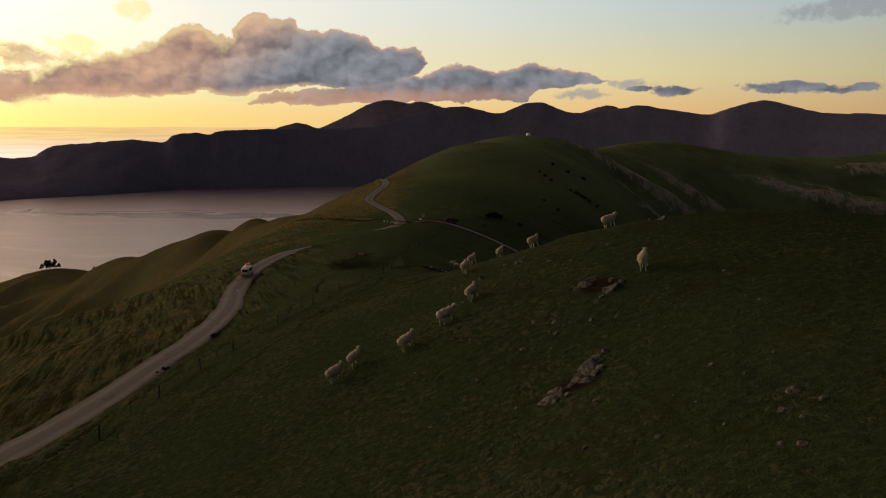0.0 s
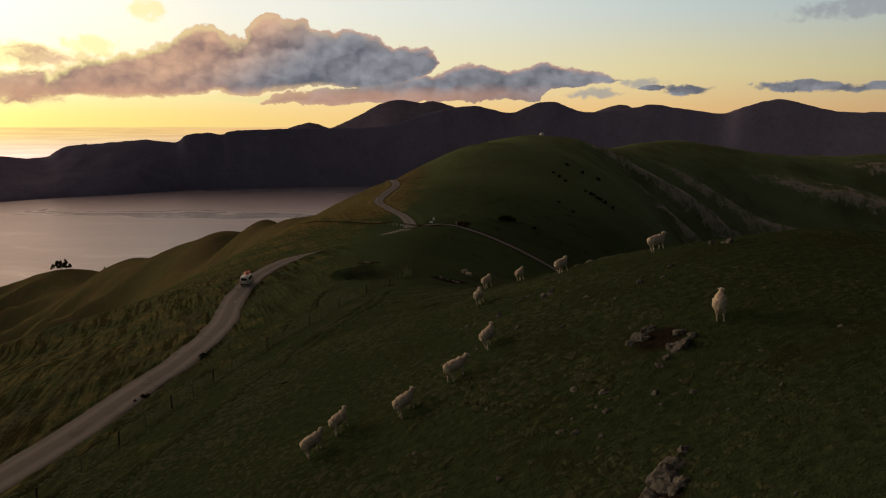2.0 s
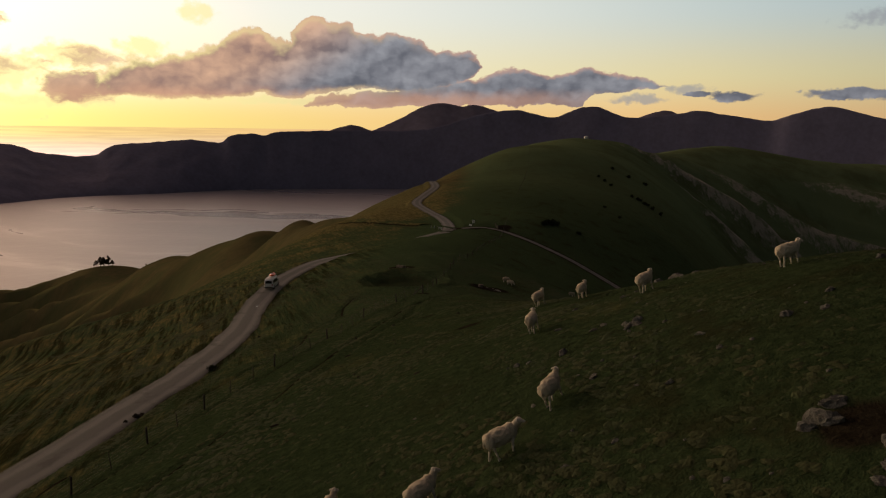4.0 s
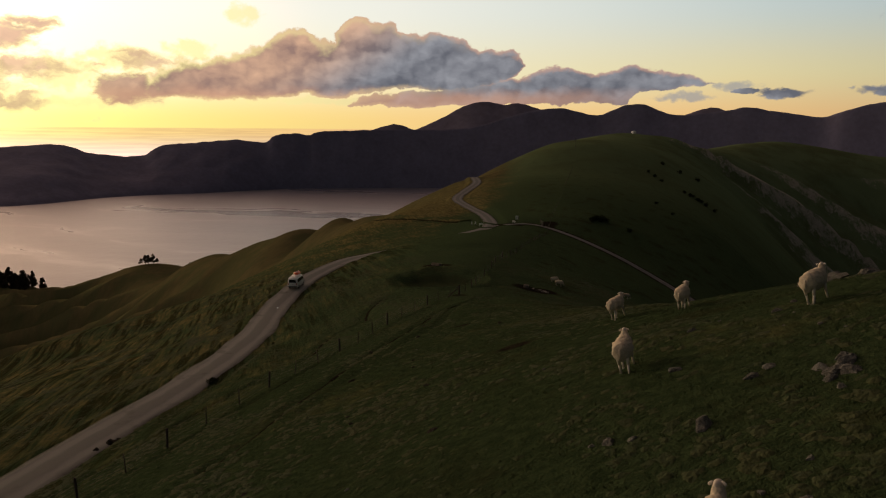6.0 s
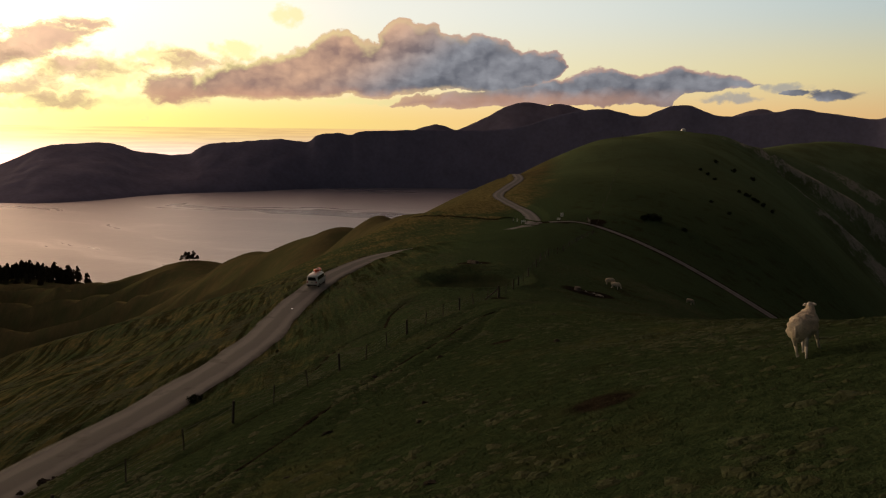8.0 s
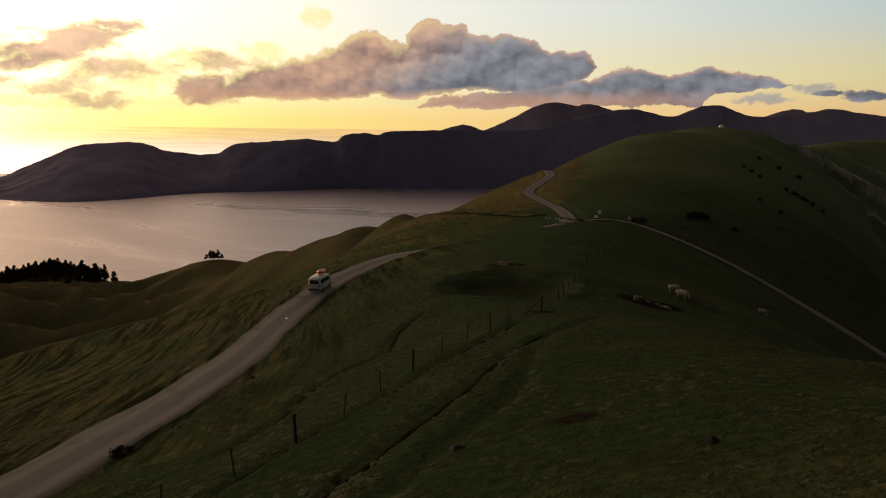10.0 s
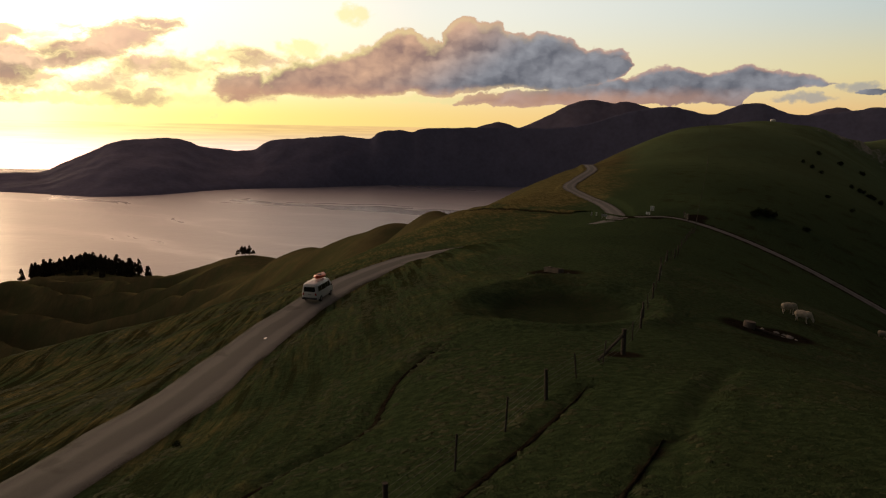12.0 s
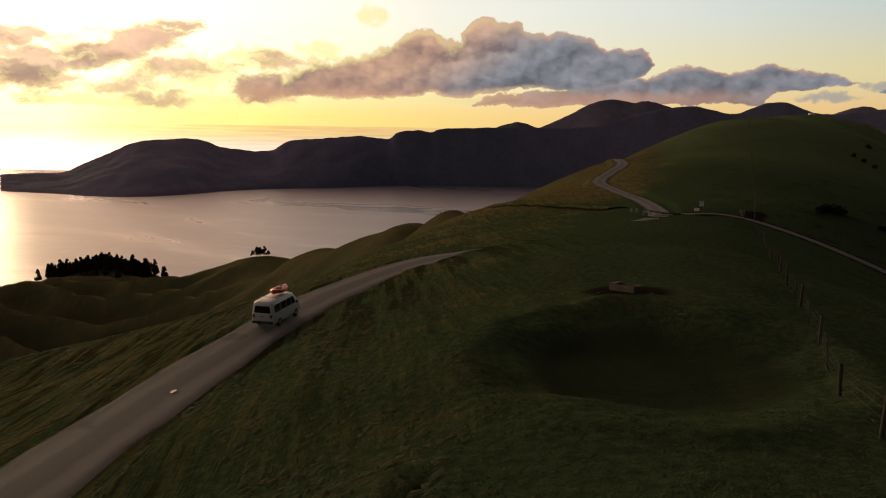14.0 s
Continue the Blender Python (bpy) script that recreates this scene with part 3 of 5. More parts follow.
def land(x, y):
    """The height of the ground at places in plan."""
    x, y = np.asarray(x, float), np.asarray(y, float)
    z = SHEET(x, y)
    far = np.hypot(x, y - 100)
    w = smooth(far, 150, 500)
    # ribs down the seaward face of the west spur
    s, c = (x + 72) * -0.6 + (y - 439) * 0.8, (x + 72) * -0.8 + (y - 439) * -0.6
    bent = s - 1.1 * c + 22 * value_noise(x, y, 130, 11)
    rib = 1.24 - np.sqrt(np.sin(bent * math.pi / 92 + 0.5 * value_noise(s, s * 0, 70, 12)) ** 2 + 0.025)
    rib = rib - 0.16 * np.abs(np.sin(bent * math.pi / 41 + 1))
    z = z + smooth(c, 12, 95) * (1 - smooth(c, 330, 520)) * smooth(s, 90, 280) * (1 - smooth(s, 900, 1200)) * (rib - 1.05) * 40
    # eroded gullies down the east ridge's face
    s, c = (x - 137) * 0.89 + (y - 680) * 0.46, (x - 137) * 0.46 - (y - 680) * 0.89
    gully = gullies(x, y, s, c)
    z = z + smooth(c, 10, 90) * (1 - smooth(c, 380, 520)) * smooth(s, -120, -30) * (gully - 0.9) * 15
    z = z + w * (1.4 * value_noise(x, y, 45, 3) + 0.55 * value_noise(x, y, 16, 4)) + smooth(-x, 90, 200) * (1.2 * value_noise(x + 0.6 * y, (y - 0.6 * x) * 0.25, 30, 19))
    z = z + (1 - w) * (0.14 * value_noise(x, y, 14, 1) + 0.1 * value_noise(x, y, 4, 2) + (0.06 + 0.13 * smooth(-x, 16, 32) * smooth(x, -85, -62)) * value_noise(x * 0.93 + y * 0.37, (y * 0.93 - x * 0.37) * 0.13, 1.3, 15)) 
    r = np.hypot((x - POND[0]) / POND[2], (y - POND[1]) / POND[3]) + 0.10 * value_noise(x, y, 3, 7) + 0.04 * value_noise(x, y, 1.1, 9)
    z = z - 1.35 * (1 - smooth(r, 0.4, 1.03)) + 0.13 * np.exp(-((r - 1.08) / 0.1) ** 2) * (1.0 + value_noise(x, y, 2.0, 8))
    z = z + 14 * np.exp(-(((x + 925) / 90) ** 2 + ((y - 1268) / 50) ** 2))
    flat = np.shape(z)
    z = np.ravel(z)
    for line, half, fade in ((ROAD_LINE, 2.25, 2.6), (TRACK_LINE, 1.3, 1.8)):
        d, h, side = along(line, x, y)
        k = smooth(d, half, half + fade)
        z = np.where(d < half + fade, (h - 0.06) * (1 - k) + z * k, z)
    for line, depth, half in RUT_LINES:
        d = along(line, x, y)[0]
        z = z - depth * np.exp(-(d / half) ** 2) + 0.3 * depth * np.exp(-((d - 2.2 * half) / half) ** 2)
    return z.reshape(flat)


def steps(lo, a, b, hi, fine, growth_down, growth_up):
    """Grid lines: fine from a to b, then wider and wider out to lo and hi."""
    mid = list(np.arange(a, b + fine / 2, fine))
    up, s = [], fine
    while (up[-1] if up else b) < hi:
        s *= growth_up
        up.append((up[-1] if up else b) + s)
    down, s = [], fine
    while (down[-1] if down else a) > lo:
        s *= growth_down
        down.append((down[-1] if down else a) - s)
    return np.array(down[::-1] + mid + up)


def sheet_mesh(name, X, Y, Z, mat):
    ny, nx = X.shape
    me = bpy.data.meshes.new(name)
    k = np.arange(nx * ny).reshape(ny, nx)
    faces = np.stack([k[:-1, :-1], k[:-1, 1:], k[1:, 1:], k[1:, :-1]], -1).reshape(-1, 4)
    me.from_pydata(np.stack([X, Y, Z], -1).reshape(-1, 3).tolist(), [], faces.tolist())
    me.polygons.foreach_set("use_smooth", [True] * len(faces))
    me.materials.append(mat)
    return new(name, me)


gx, gy = steps(-1500, -66, 24, 1200, 0.37, 1.012, 1.018), steps(-300, 26, 165, 1700, 0.38, 1.03, 1.011)
GX, GY = np.meshgrid(gx, gy)
GZ = land(GX, GY)
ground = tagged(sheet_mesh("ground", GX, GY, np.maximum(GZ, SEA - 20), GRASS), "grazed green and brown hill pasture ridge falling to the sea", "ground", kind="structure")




def paint(ob, name, values):
    ob.data.attributes.new(name, "FLOAT", "POINT").data.foreach_set("value", np.ravel(values).astype(np.float32))


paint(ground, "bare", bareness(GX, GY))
paint(ground, "dry", 0.20 + 0.28 * smooth(-GX, 8, 40) - 0.12 * smooth(GX, 0, 30) - 0.25 * smooth(GY, 190, 300) * smooth(GX, -22, 5) - 0.2 * smooth(GY, 150, 200) * smooth(GX, -25, -8)
      + 0.12 * smooth(-GX, 90, 200) + 0.15 * smooth(GY, 265, 300) * smooth(-GX, 5, 25)
      + 0.55 * smooth(GY, 275, 320) * smooth(7.6 + (GY - 266) * 0.078 - GX, 0, 26) * smooth(GX, -70, -50))
sc, cc = (GX - 137) * 0.89 + (GY - 680) * 0.46, (GX - 137) * 0.46 - (GY - 680) * 0.89
paint(ground, "scree", (0.30 + 0.42 * smooth(gullies(GX, GY, sc, cc), 0.35, 0.95)) * smooth(cc, 5, 45) * (1 - smooth(cc, 420, 560)) * smooth(sc, -130, -50))


def ribbon(name, line, half, lift, mat):
    """A strip of road with ragged edges, hollow wheel tracks and a crown."""
    rows, across = [], []
    for k, p in enumerate(line):
        d = line[min(k + 1, len(line) - 1)][:2] - line[max(k - 1, 0)][:2]
        n = np.array([d[1], -d[0]]) / np.hypot(*d)
        row = []
        for s in np.linspace(-1, 1, 17):
            ragged = 1 + 0.16 * noise.noise(Vector((k * 0.23, 9.0 * (1 if s > 0 else -1), 0))) * abs(s) ** 3
            q = p[:2] + n * half * s * ragged
            dip = 0.025 * math.exp(-((abs(s) - 0.5) / 0.16) ** 2)
            row.append((q[0], q[1], p[2] + lift - dip - 0.10 * abs(s) ** 6 + 0.02 * noise.noise(Vector((q[0], q[1], 0)))))
            across.append(s)
        rows.append(row)
    R = np.array(rows)
    ob = sheet_mesh(name, R[..., 0], R[..., 1], R[..., 2], mat)
    paint(ob, "across", across)
    return ob


tagged(ribbon("road", ROAD_LINE, 2.0, 0.03, GRAVEL), "pale grey unsealed gravel road along the hillside", "road", kind="structure")
tagged(ribbon("farm_track", TRACK_LINE, 0.95, 0.03, GRAVEL), "narrow gravel farm track leading down the slope", "track", kind="structure")


def rut_strip(line, half, seed):
    """A narrow strip of bare soil with ragged edges in the bottom of a rut, or the trodden scarp of a stock path."""
    rows = []
    for k, p in enumerate(line):
        d = line[min(k + 1, len(line) - 1)][:2] - line[max(k - 1, 0)][:2]
        n = np.array([d[1], -d[0]]) / np.hypot(*d)
        wide = half * (0.85 + 0.5 * noise.noise(Vector((k * 0.11, seed, 0))))
        fade = min(1.0, k / 12.0, (len(line) - 1 - k) / 12.0) + 0.02
        row = []
        for q in np.linspace(-1, 1, 7):
            ragged = 1 + 0.45 * noise.noise(Vector((k * 0.45, seed + 9.0 * (1 if q > 0 else -1), 0))) * abs(q)
            e = p[:2] + n * (wide * fade * q * ragged + 0.12 * noise.noise(Vector((k * 0.13, seed + 4, 0))))
            row.append((e[0], e[1], 0.07 - 0.13 * abs(q) ** 4 + 0.02 * noise.noise(Vector((e[0] * 3, e[1] * 3, 0)))))
        rows.append(row)
    R = np.array(rows)
    ob = sheet_mesh("eroded_rut", R[..., 0], R[..., 1], R[..., 2] + land(R[..., 0], R[..., 1]), GRASS)
    paint(ob, "bare", np.full(R.shape[:2], 1.0))
    return tagged(ob, "dark eroded rut of bare soil along the pasture slope", "rut", kind="structure")


for k, (pts, depth, half) in enumerate(RUTS[:3]):
    rut_strip(spline([(px, py, 0) for px, py in pts], 0.4), (0.19, 0.14, 0.16)[k], 3.0 + k)

# a low bank of bare soil cut beside the side track at the saddle
BANK = spline([(-19, 272, 0), (-24, 277, 0), (-37, 291, 0), (-47, 303, 0), (-56, 317, 0)], 1.2)
bx, by = BANK[:, 0], BANK[:, 1]
ragged = 1.0 + 0.35 * value_noise(bx, by, 3.0, 31)
rows = [(0.0, -0.3), (0.2, 0.12), (0.4, 0.28), (0.9, 0.36), (3.5, 0.25), (8.0, -0.4)]
dx_, dy_ = 0.72, 0.69
BX, BY = np.array([bx + o * dx_ for o, h in rows]), np.array([by + o * dy_ for o, h in rows])
BZ = np.array([land(bx + o * dx_, by + o * dy_) + h * ragged for o, h in rows])
bank = tagged(sheet_mesh("earth_bank", BX, BY, BZ, GRASS), "low bank of dark bare soil cut into the dry hillside", "bank", kind="structure")
paint(bank, "bare", np.array([np.full(len(bx), v) for v in (0.6, 0.6, 0.45, 0.1, 0.0, 0.0)]))
paint(bank, "dry", np.full(BX.shape, 0.62))

# ---- sea and far shores ----
sx = np.linspace(-9000, 9000, 61)
SX, SY = np.meshgrid(sx, np.linspace(-6000, 12000, 61))
tagged(sheet_mesh("water", SX, SY, np.full(SX.shape, SEA), WATER), "calm sea reflecting the sunset sky, part of that sheen painted in its colour", "sea", kind="structure")

PENINSULA = [(-3029, 3176, -62), (-2925, 3275, -56), (-2834, 3357, -55), (-2735, 3440, 3), (-2652, 3506, 50), (-2567, 3571, 96), (-2457, 3649, 111),
             (-2343, 3726, 116), (-2273, 3770, 99), (-2201, 3814, 71), (-2013, 3919, 58), (-1915, 3969, 109), (-1705, 4066, 131), (-1566, 4123, 142),
             (-1439, 4170, 129), (-1382, 4190, 163), (-1281, 4222, 176), (-1208, 4244, 168), (-1135, 4265, 188)]
MAIN_RIDGE = [(-768, 4383, 200), (-460, 4427, 203), (-275, 4442, 232), (-92, 4450, 291), (44, 4451, 316), (150, 4449, 320), (330, 4439, 285),
              (445, 4429, 324), (559, 4416, 345), (731, 4390, 289), (974, 4343, 310), (1077, 4318, 326), (1204, 4284, 307), (1411, 4219, 277),
              (1503, 4148, 307), (1651, 4092, 346), (1776, 4039, 319), (1918, 3973, 281), (2154, 3851, 274), (2900, 3500, 240)]
# the far shoreline: degrees from +y, and metres from the middle of the hill
SHORE = [(-60, 4400), (-48, 4250), (-44.4, 4056), (-41.5, 3677), (-39.2, 3556), (-37.1, 3448), (-33.1, 3568), (-29, 3900), (-28, 3960), (-23.1, 3850), (-21.8, 4050), (-21, 4130),
         (-15.3, 4190), (-10.6, 4210), (0, 4230), (30, 4200), (60, 4200)]
HIGH_PEAK = [(-830, 4744, 150), (-730, 4744, 194), (-630, 4759, 232), (-498, 4775, 299), (-399, 4784, 349), (-300, 4791, 366), (-183, 4797, 351), (-101, 4800, 358), (48, 4801, 319), (196, 4797, 240)]
SMALL_PEAK = [(-1080, 4800, 170), (-981, 4800, 196), (-847, 4826, 231), (-728, 4846, 198), (-640, 4846, 170)]
BACK_PEAK = [(752, 4826, 250), (852, 4826, 289), (999, 4798, 337), (1117, 4771, 305), (1240, 4771, 250)]


def far_ridge(name, crest, shore, mat, label, rough=30.0):
    """A far hill range: a slope from its shore up to the crest, and a back slope down."""
    crest = spline(crest, 15.0)
    mid = np.array((0.0, 80.0))
    out = crest[:, :2] - mid
    far = np.hypot(out[:, 0], out[:, 1])
    way = out / far[:, None]
    if shore:
        near_edge = np.interp(np.degrees(np.arctan2(way[:, 0], way[:, 1])), *zip(*shore))
    else:
        near_edge = far - 420
    span = np.hanning(61) / np.hanning(61).sum()
    near_edge = np.convolve(np.pad(near_edge, 30, "edge"), span, "valid")
    X, Y, Z = [], [], []
    for v in np.linspace(0, 2, 61):
        d = near_edge + (far - near_edge) * v if v <= 1 else far + 600 * (v - 1)
        p = mid + way * d[:, None]
        h = v ** 0.85 if v <= 1 else 1 - (v - 1) ** 1.5
        k = (v * (1 - v) * 4) ** 0.8 if v < 1 else 0
        spur = value_noise(p[:, 0] + 80 * value_noise(p[:, 0], p[:, 1], 240, 9), p[:, 1] * 0.7, 190, 5)
        z = (SEA - 2) + (crest[:, 2] - SEA + 2) * h + k * (rough * spur + rough * 0.5 * value_noise(p[:, 0], p[:, 1], 70, 6))
        X.append(p[:, 0]), Y.append(p[:, 1]), Z.append(z + 2.6 * value_noise(p[:, 0], p[:, 1], 38, 8) + 1.6 * value_noise(p[:, 0], p[:, 1], 22, 8))
    return tagged(sheet_mesh(name, np.array(X), np.array(Y), np.array(Z), mat), label, "hill range", kind="structure")


far_ridge("mountain_range", PENINSULA + MAIN_RIDGE, SHORE, HAZED_HILL, "dark bush-covered headland and mountain range across the water, tinted with haze", 9)
far_ridge("mountain", HIGH_PEAK, None, HAZED_MOUNTAIN, "haze-tinted broad mountain summit behind the range")
far_ridge("mountain", SMALL_PEAK, None, HAZED_MOUNTAIN, "small haze-tinted far peak behind the headland")
far_ridge("mountain", BACK_PEAK, None, HAZED_MOUNTAIN, "small haze-tinted pale peak behind the range")


# ---- things: helpers ----
def part(name, bm, mat, parent, label="", smooth_faces=False):
    """A bmesh as one mesh object under a thing or a part."""
    me = bpy.data.meshes.new(name)
    bmesh.ops.recalc_face_normals(bm, faces=bm.faces)
    bm.to_mesh(me)
    bm.free()
    if smooth_faces:
        me.polygons.foreach_set("use_smooth", [True] * len(me.polygons))
    me.materials.append(mat)
    ob = new(name, me)
    if parent:
        ob.parent = parent
    if label:
        ob["label"] = label
    return ob


def blob(bm, centre, radii, level=2, turn_by=None, wool=0.0, seed=0.0, grain_size=0.12):
    """A rounded lump with an uneven skin."""
    got = bmesh.ops.create_icosphere(bm, subdivisions=level, radius=1.0)["verts"]
    for v in got:
        n = v.co.normalized()
        p = Vector((n.x * radii[0], n.y * radii[1], n.z * radii[2]))
        if wool:
            p = p + n * wool * noise.noise(p / grain_size + Vector((seed, seed * 2, 0)))
        if turn_by:
            p = turn_by @ p
        v.co = p + Vector(centre)
    return got


def bar(bm, a, b, ra, rb, sides=8):
    """A tapered round bar from a to b."""
    a, b = Vector(a), Vector(b)
    d = (b - a).normalized()
    u = d.orthogonal().normalized()
    w = d.cross(u)
    rings = []
    for c, r in ((a, ra), (b, rb)):
        rings.append([bm.verts.new(c + (u * math.cos(k * 2 * math.pi / sides) + w * math.sin(k * 2 * math.pi / sides)) * r) for k in range(sides)])
    for k in range(sides):
        bm.faces.new((rings[0][k], rings[0][(k + 1) % sides], rings[1][(k + 1) % sides], rings[1][k]))
    bm.faces.new(rings[0][::-1])
    bm.faces.new(rings[1])


def box(bm, centre, size, bevel=0.0, turn_by=None):
    got = bmesh.ops.create_cube(bm, size=1.0)["verts"]
    for v in got:
        v.co = Vector((v.co.x * size[0], v.co.y * size[1], v.co.z * size[2]))
    if bevel:
        made = bmesh.ops.bevel(bm, geom=list({e for v in got for e in v.link_edges}), offset=bevel, segments=2, affect="EDGES", profile=0.5)
        got = list({v for f in made["faces"] for v in f.verts} | {v for v in got if v.is_valid})
    for v in got:
        v.co = (turn_by @ v.co if turn_by else v.co) + Vector(centre)


def height(x, y):
    return float(land(np.array([x]), np.array([y]))[0])


def lean(x, y, heading, share=0.7, sink=0.0):
    """A pose on the ground that partly follows its slope."""
    e = 0.4
    z = height(x, y)
    n = Vector((height(x - e, y) - height(x + e, y), height(x, y - e) - height(x, y + e), 2 * e)).normalized()
    n = (n * share + Vector((0, 0, 1)) * (1 - share)).normalized()
    return Matrix.Translation((x, y, z - sink)) @ Vector((0, 0, 1)).rotation_difference(n).to_matrix().to_4x4() @ Matrix.Rotation(radians(-heading), 4, "Z")


def plain(name, colour, rough=0.6, metal=0.0, spread=0.2, scale=6.0, bump=0.1):
    m = material(name, colour, rough, scale, spread, bump, scale * 6)
    m.node_tree.nodes["Principled BSDF"].inputs["Metallic"].default_value = metal
    return m


FLEECE = plain("fleece", (0.64, 0.55, 0.41), 0.95, 0, 0.35, 5.0, 0.8)
SHEEP_SKIN = plain("sheep_skin", (0.66, 0.58, 0.48), 0.8, 0, 0.2)
TIMBER = plain("weathered_timber", (0.10, 0.085, 0.07), 0.9, 0, 0.5, 8.0, 0.6)
WIRE = plain("fence_wire", (0.09, 0.085, 0.08), 0.8, 0.2)
ROCK = plain("lichen_rock", (0.18, 0.175, 0.155), 0.95, 0, 0.8, 7.0, 1.0)
CLOD = plain("dark_earth", (0.03, 0.025, 0.018), 0.95, 0, 0.4, 5.0, 0.9)
PALE_STONE = plain("pale_stone", (0.40, 0.37, 0.32), 0.95, 0, 0.5, 6.0, 0.8)
CONCRETE = plain("concrete", (0.21, 0.175, 0.14), 0.9, 0, 0.4, 4.0, 0.5)
WHITE_PAINT = plain("white_paint", (0.78, 0.76, 0.72), 0.35, 0, 0.06, 2.0, 0.0)
SIGN_WHITE = plain("white_sign", (0.8, 0.8, 0.76), 0.5, 0, 0.1, 3.0, 0.0)
DARK_PAINT = plain("dark_writing", (0.04, 0.04, 0.05), 0.6)
GLASS = plain("tinted_glass", (0.012, 0.014, 0.016), 0.05, 0, 0.1, 1.0, 0.0)
PUDDLE = plain("puddle_water", (0.05, 0.048, 0.044), 0.03, 0, 0.1, 2.0, 0.0)
RUBBER = plain("tyre_rubber", (0.02, 0.02, 0.02), 0.85)
STEEL = plain("grey_steel", (0.42, 0.42, 0.42), 0.35, 0.9, 0.15, 3.0, 0.0)
BLACK_PLASTIC = plain("black_plastic", (0.025, 0.025, 0.027), 0.6)
TAIL_RED = plain("red_lens", (0.35, 0.02, 0.015), 0.2, 0, 0.1, 3.0, 0.0)
CANOE_RED = plain("red_plastic", (0.80, 0.105, 0.03), 0.4, 0, 0.15, 2.0, 0.0)
PINE_LEAF = plain("pine_needles", (0.12, 0.095, 0.06), 0.95, 0, 0.5, 0.4, 0.0)
GORSE = plain("dark_shrub_leaves", (0.03, 0.038, 0.015), 0.95, 0, 0.5, 1.5, 0.0)
BARK = plain("bark", (0.06, 0.045, 0.035), 0.95, 0, 0.4, 2.0, 0.4)
ROOF_GREY = plain("grey_roof", (0.5, 0.5, 0.5), 0.6)


# ---- fence ----
def fence_post(name, x, y, tall, r, parent, tilt=(0, 0)):
    bm = bmesh.new()
    z = height(x, y)
    top = (x + tilt[0], y + tilt[1], z + tall)
    bar(bm, (x, y, z - 0.3), top, r, r * 0.9, 8)
    part(name, bm, TIMBER, parent)
    return top


FENCE = [(-18.4, 60), (-17.4, 68), (-16.1, 74), (-15, 80), (-13, 89.4), (-10.6, 97.6), (-9, 107.2), (-7.7, 113.6), (-7, 117.4), (-4.8, 125.9)]
FENCE_ON = [(-4.8, 125.9), (-4.1, 133.2), (-3.9, 138.2), (-3.3, 144.6), (-2.8, 152), (-2.5, 158), (-1.8, 165.4), (-0.8, 174), (0, 183), (0.8, 193), (2, 205), (3.2, 218), (4.4, 232), (5.8, 246), (7.2, 262)]
HILL_FENCE = [(7.6, 266), (9.2, 283), (12.9, 323), (17.7, 378), (22.7, 443), (25, 490)]


def fence(label, corners, gap, wires, strainers=(), tall=0.95):
    base = tagged(new("fence"), label, "fence")
    tops = []
    for k, ((x0, y0), (x1, y1)) in enumerate(zip(corners[:-1], corners[1:])):
        tops.append(fence_post("post", x0, y0, tall + 0.05, (0.03 if k == 7 and len(corners) == 10 else 0.065) if k not in strainers else 0.1, base, (0.06 * math.sin(k * 2.1), 0.04 * math.cos(k * 1.7))))
        n = max(1, round(math.hypot(x1 - x0, y1 - y0) / gap))
        for i in range(1, n):
            f = i / n
            tops.append(fence_post("batten", x0 + (x1 - x0) * f, y0 + (y1 - y0) * f, tall - 0.05, 0.03, base, (0.12 * math.sin(k + i * 3.3), 0.1 * math.cos(k * 2 + i))))
    tops.append(fence_post("post", *corners[-1], tall + 0.15, 0.1, base))
    for w in range(wires):
        bm = bmesh.new()
        drop = 0.12 + w * (tall - 0.25) / max(1, wires - 1)
        for a, b in zip(tops[:-1], tops[1:]):
            bar(bm, (a[0], a[1], a[2] - drop), (b[0], b[1], b[2] - drop), 0.0035, 0.0035, 3)
        part("wire", bm, WIRE, base)
    return base


near_fence = fence("weathered wooden post and wire fence along the hillside", FENCE, 3.4, 5)
bm = bmesh.new()
x, y = -4.8, 125.9
z = height(x, y)
bar(bm, (x - 0.05, y - 0.1, z + 0.85), (x - 0.9, y - 2.1, height(x - 0.9, y - 2.1) + 0.05), 0.06, 0.06)
part("brace", bm, TIMBER, near_fence, "slanting timber brace of the corner post")
fence("post and wire fence running past the hollow to the saddle", FENCE_ON, 3.6, 4)
fence("post and wire fence running straight up the green hill", HILL_FENCE, 8.0, 3, tall=1.3)


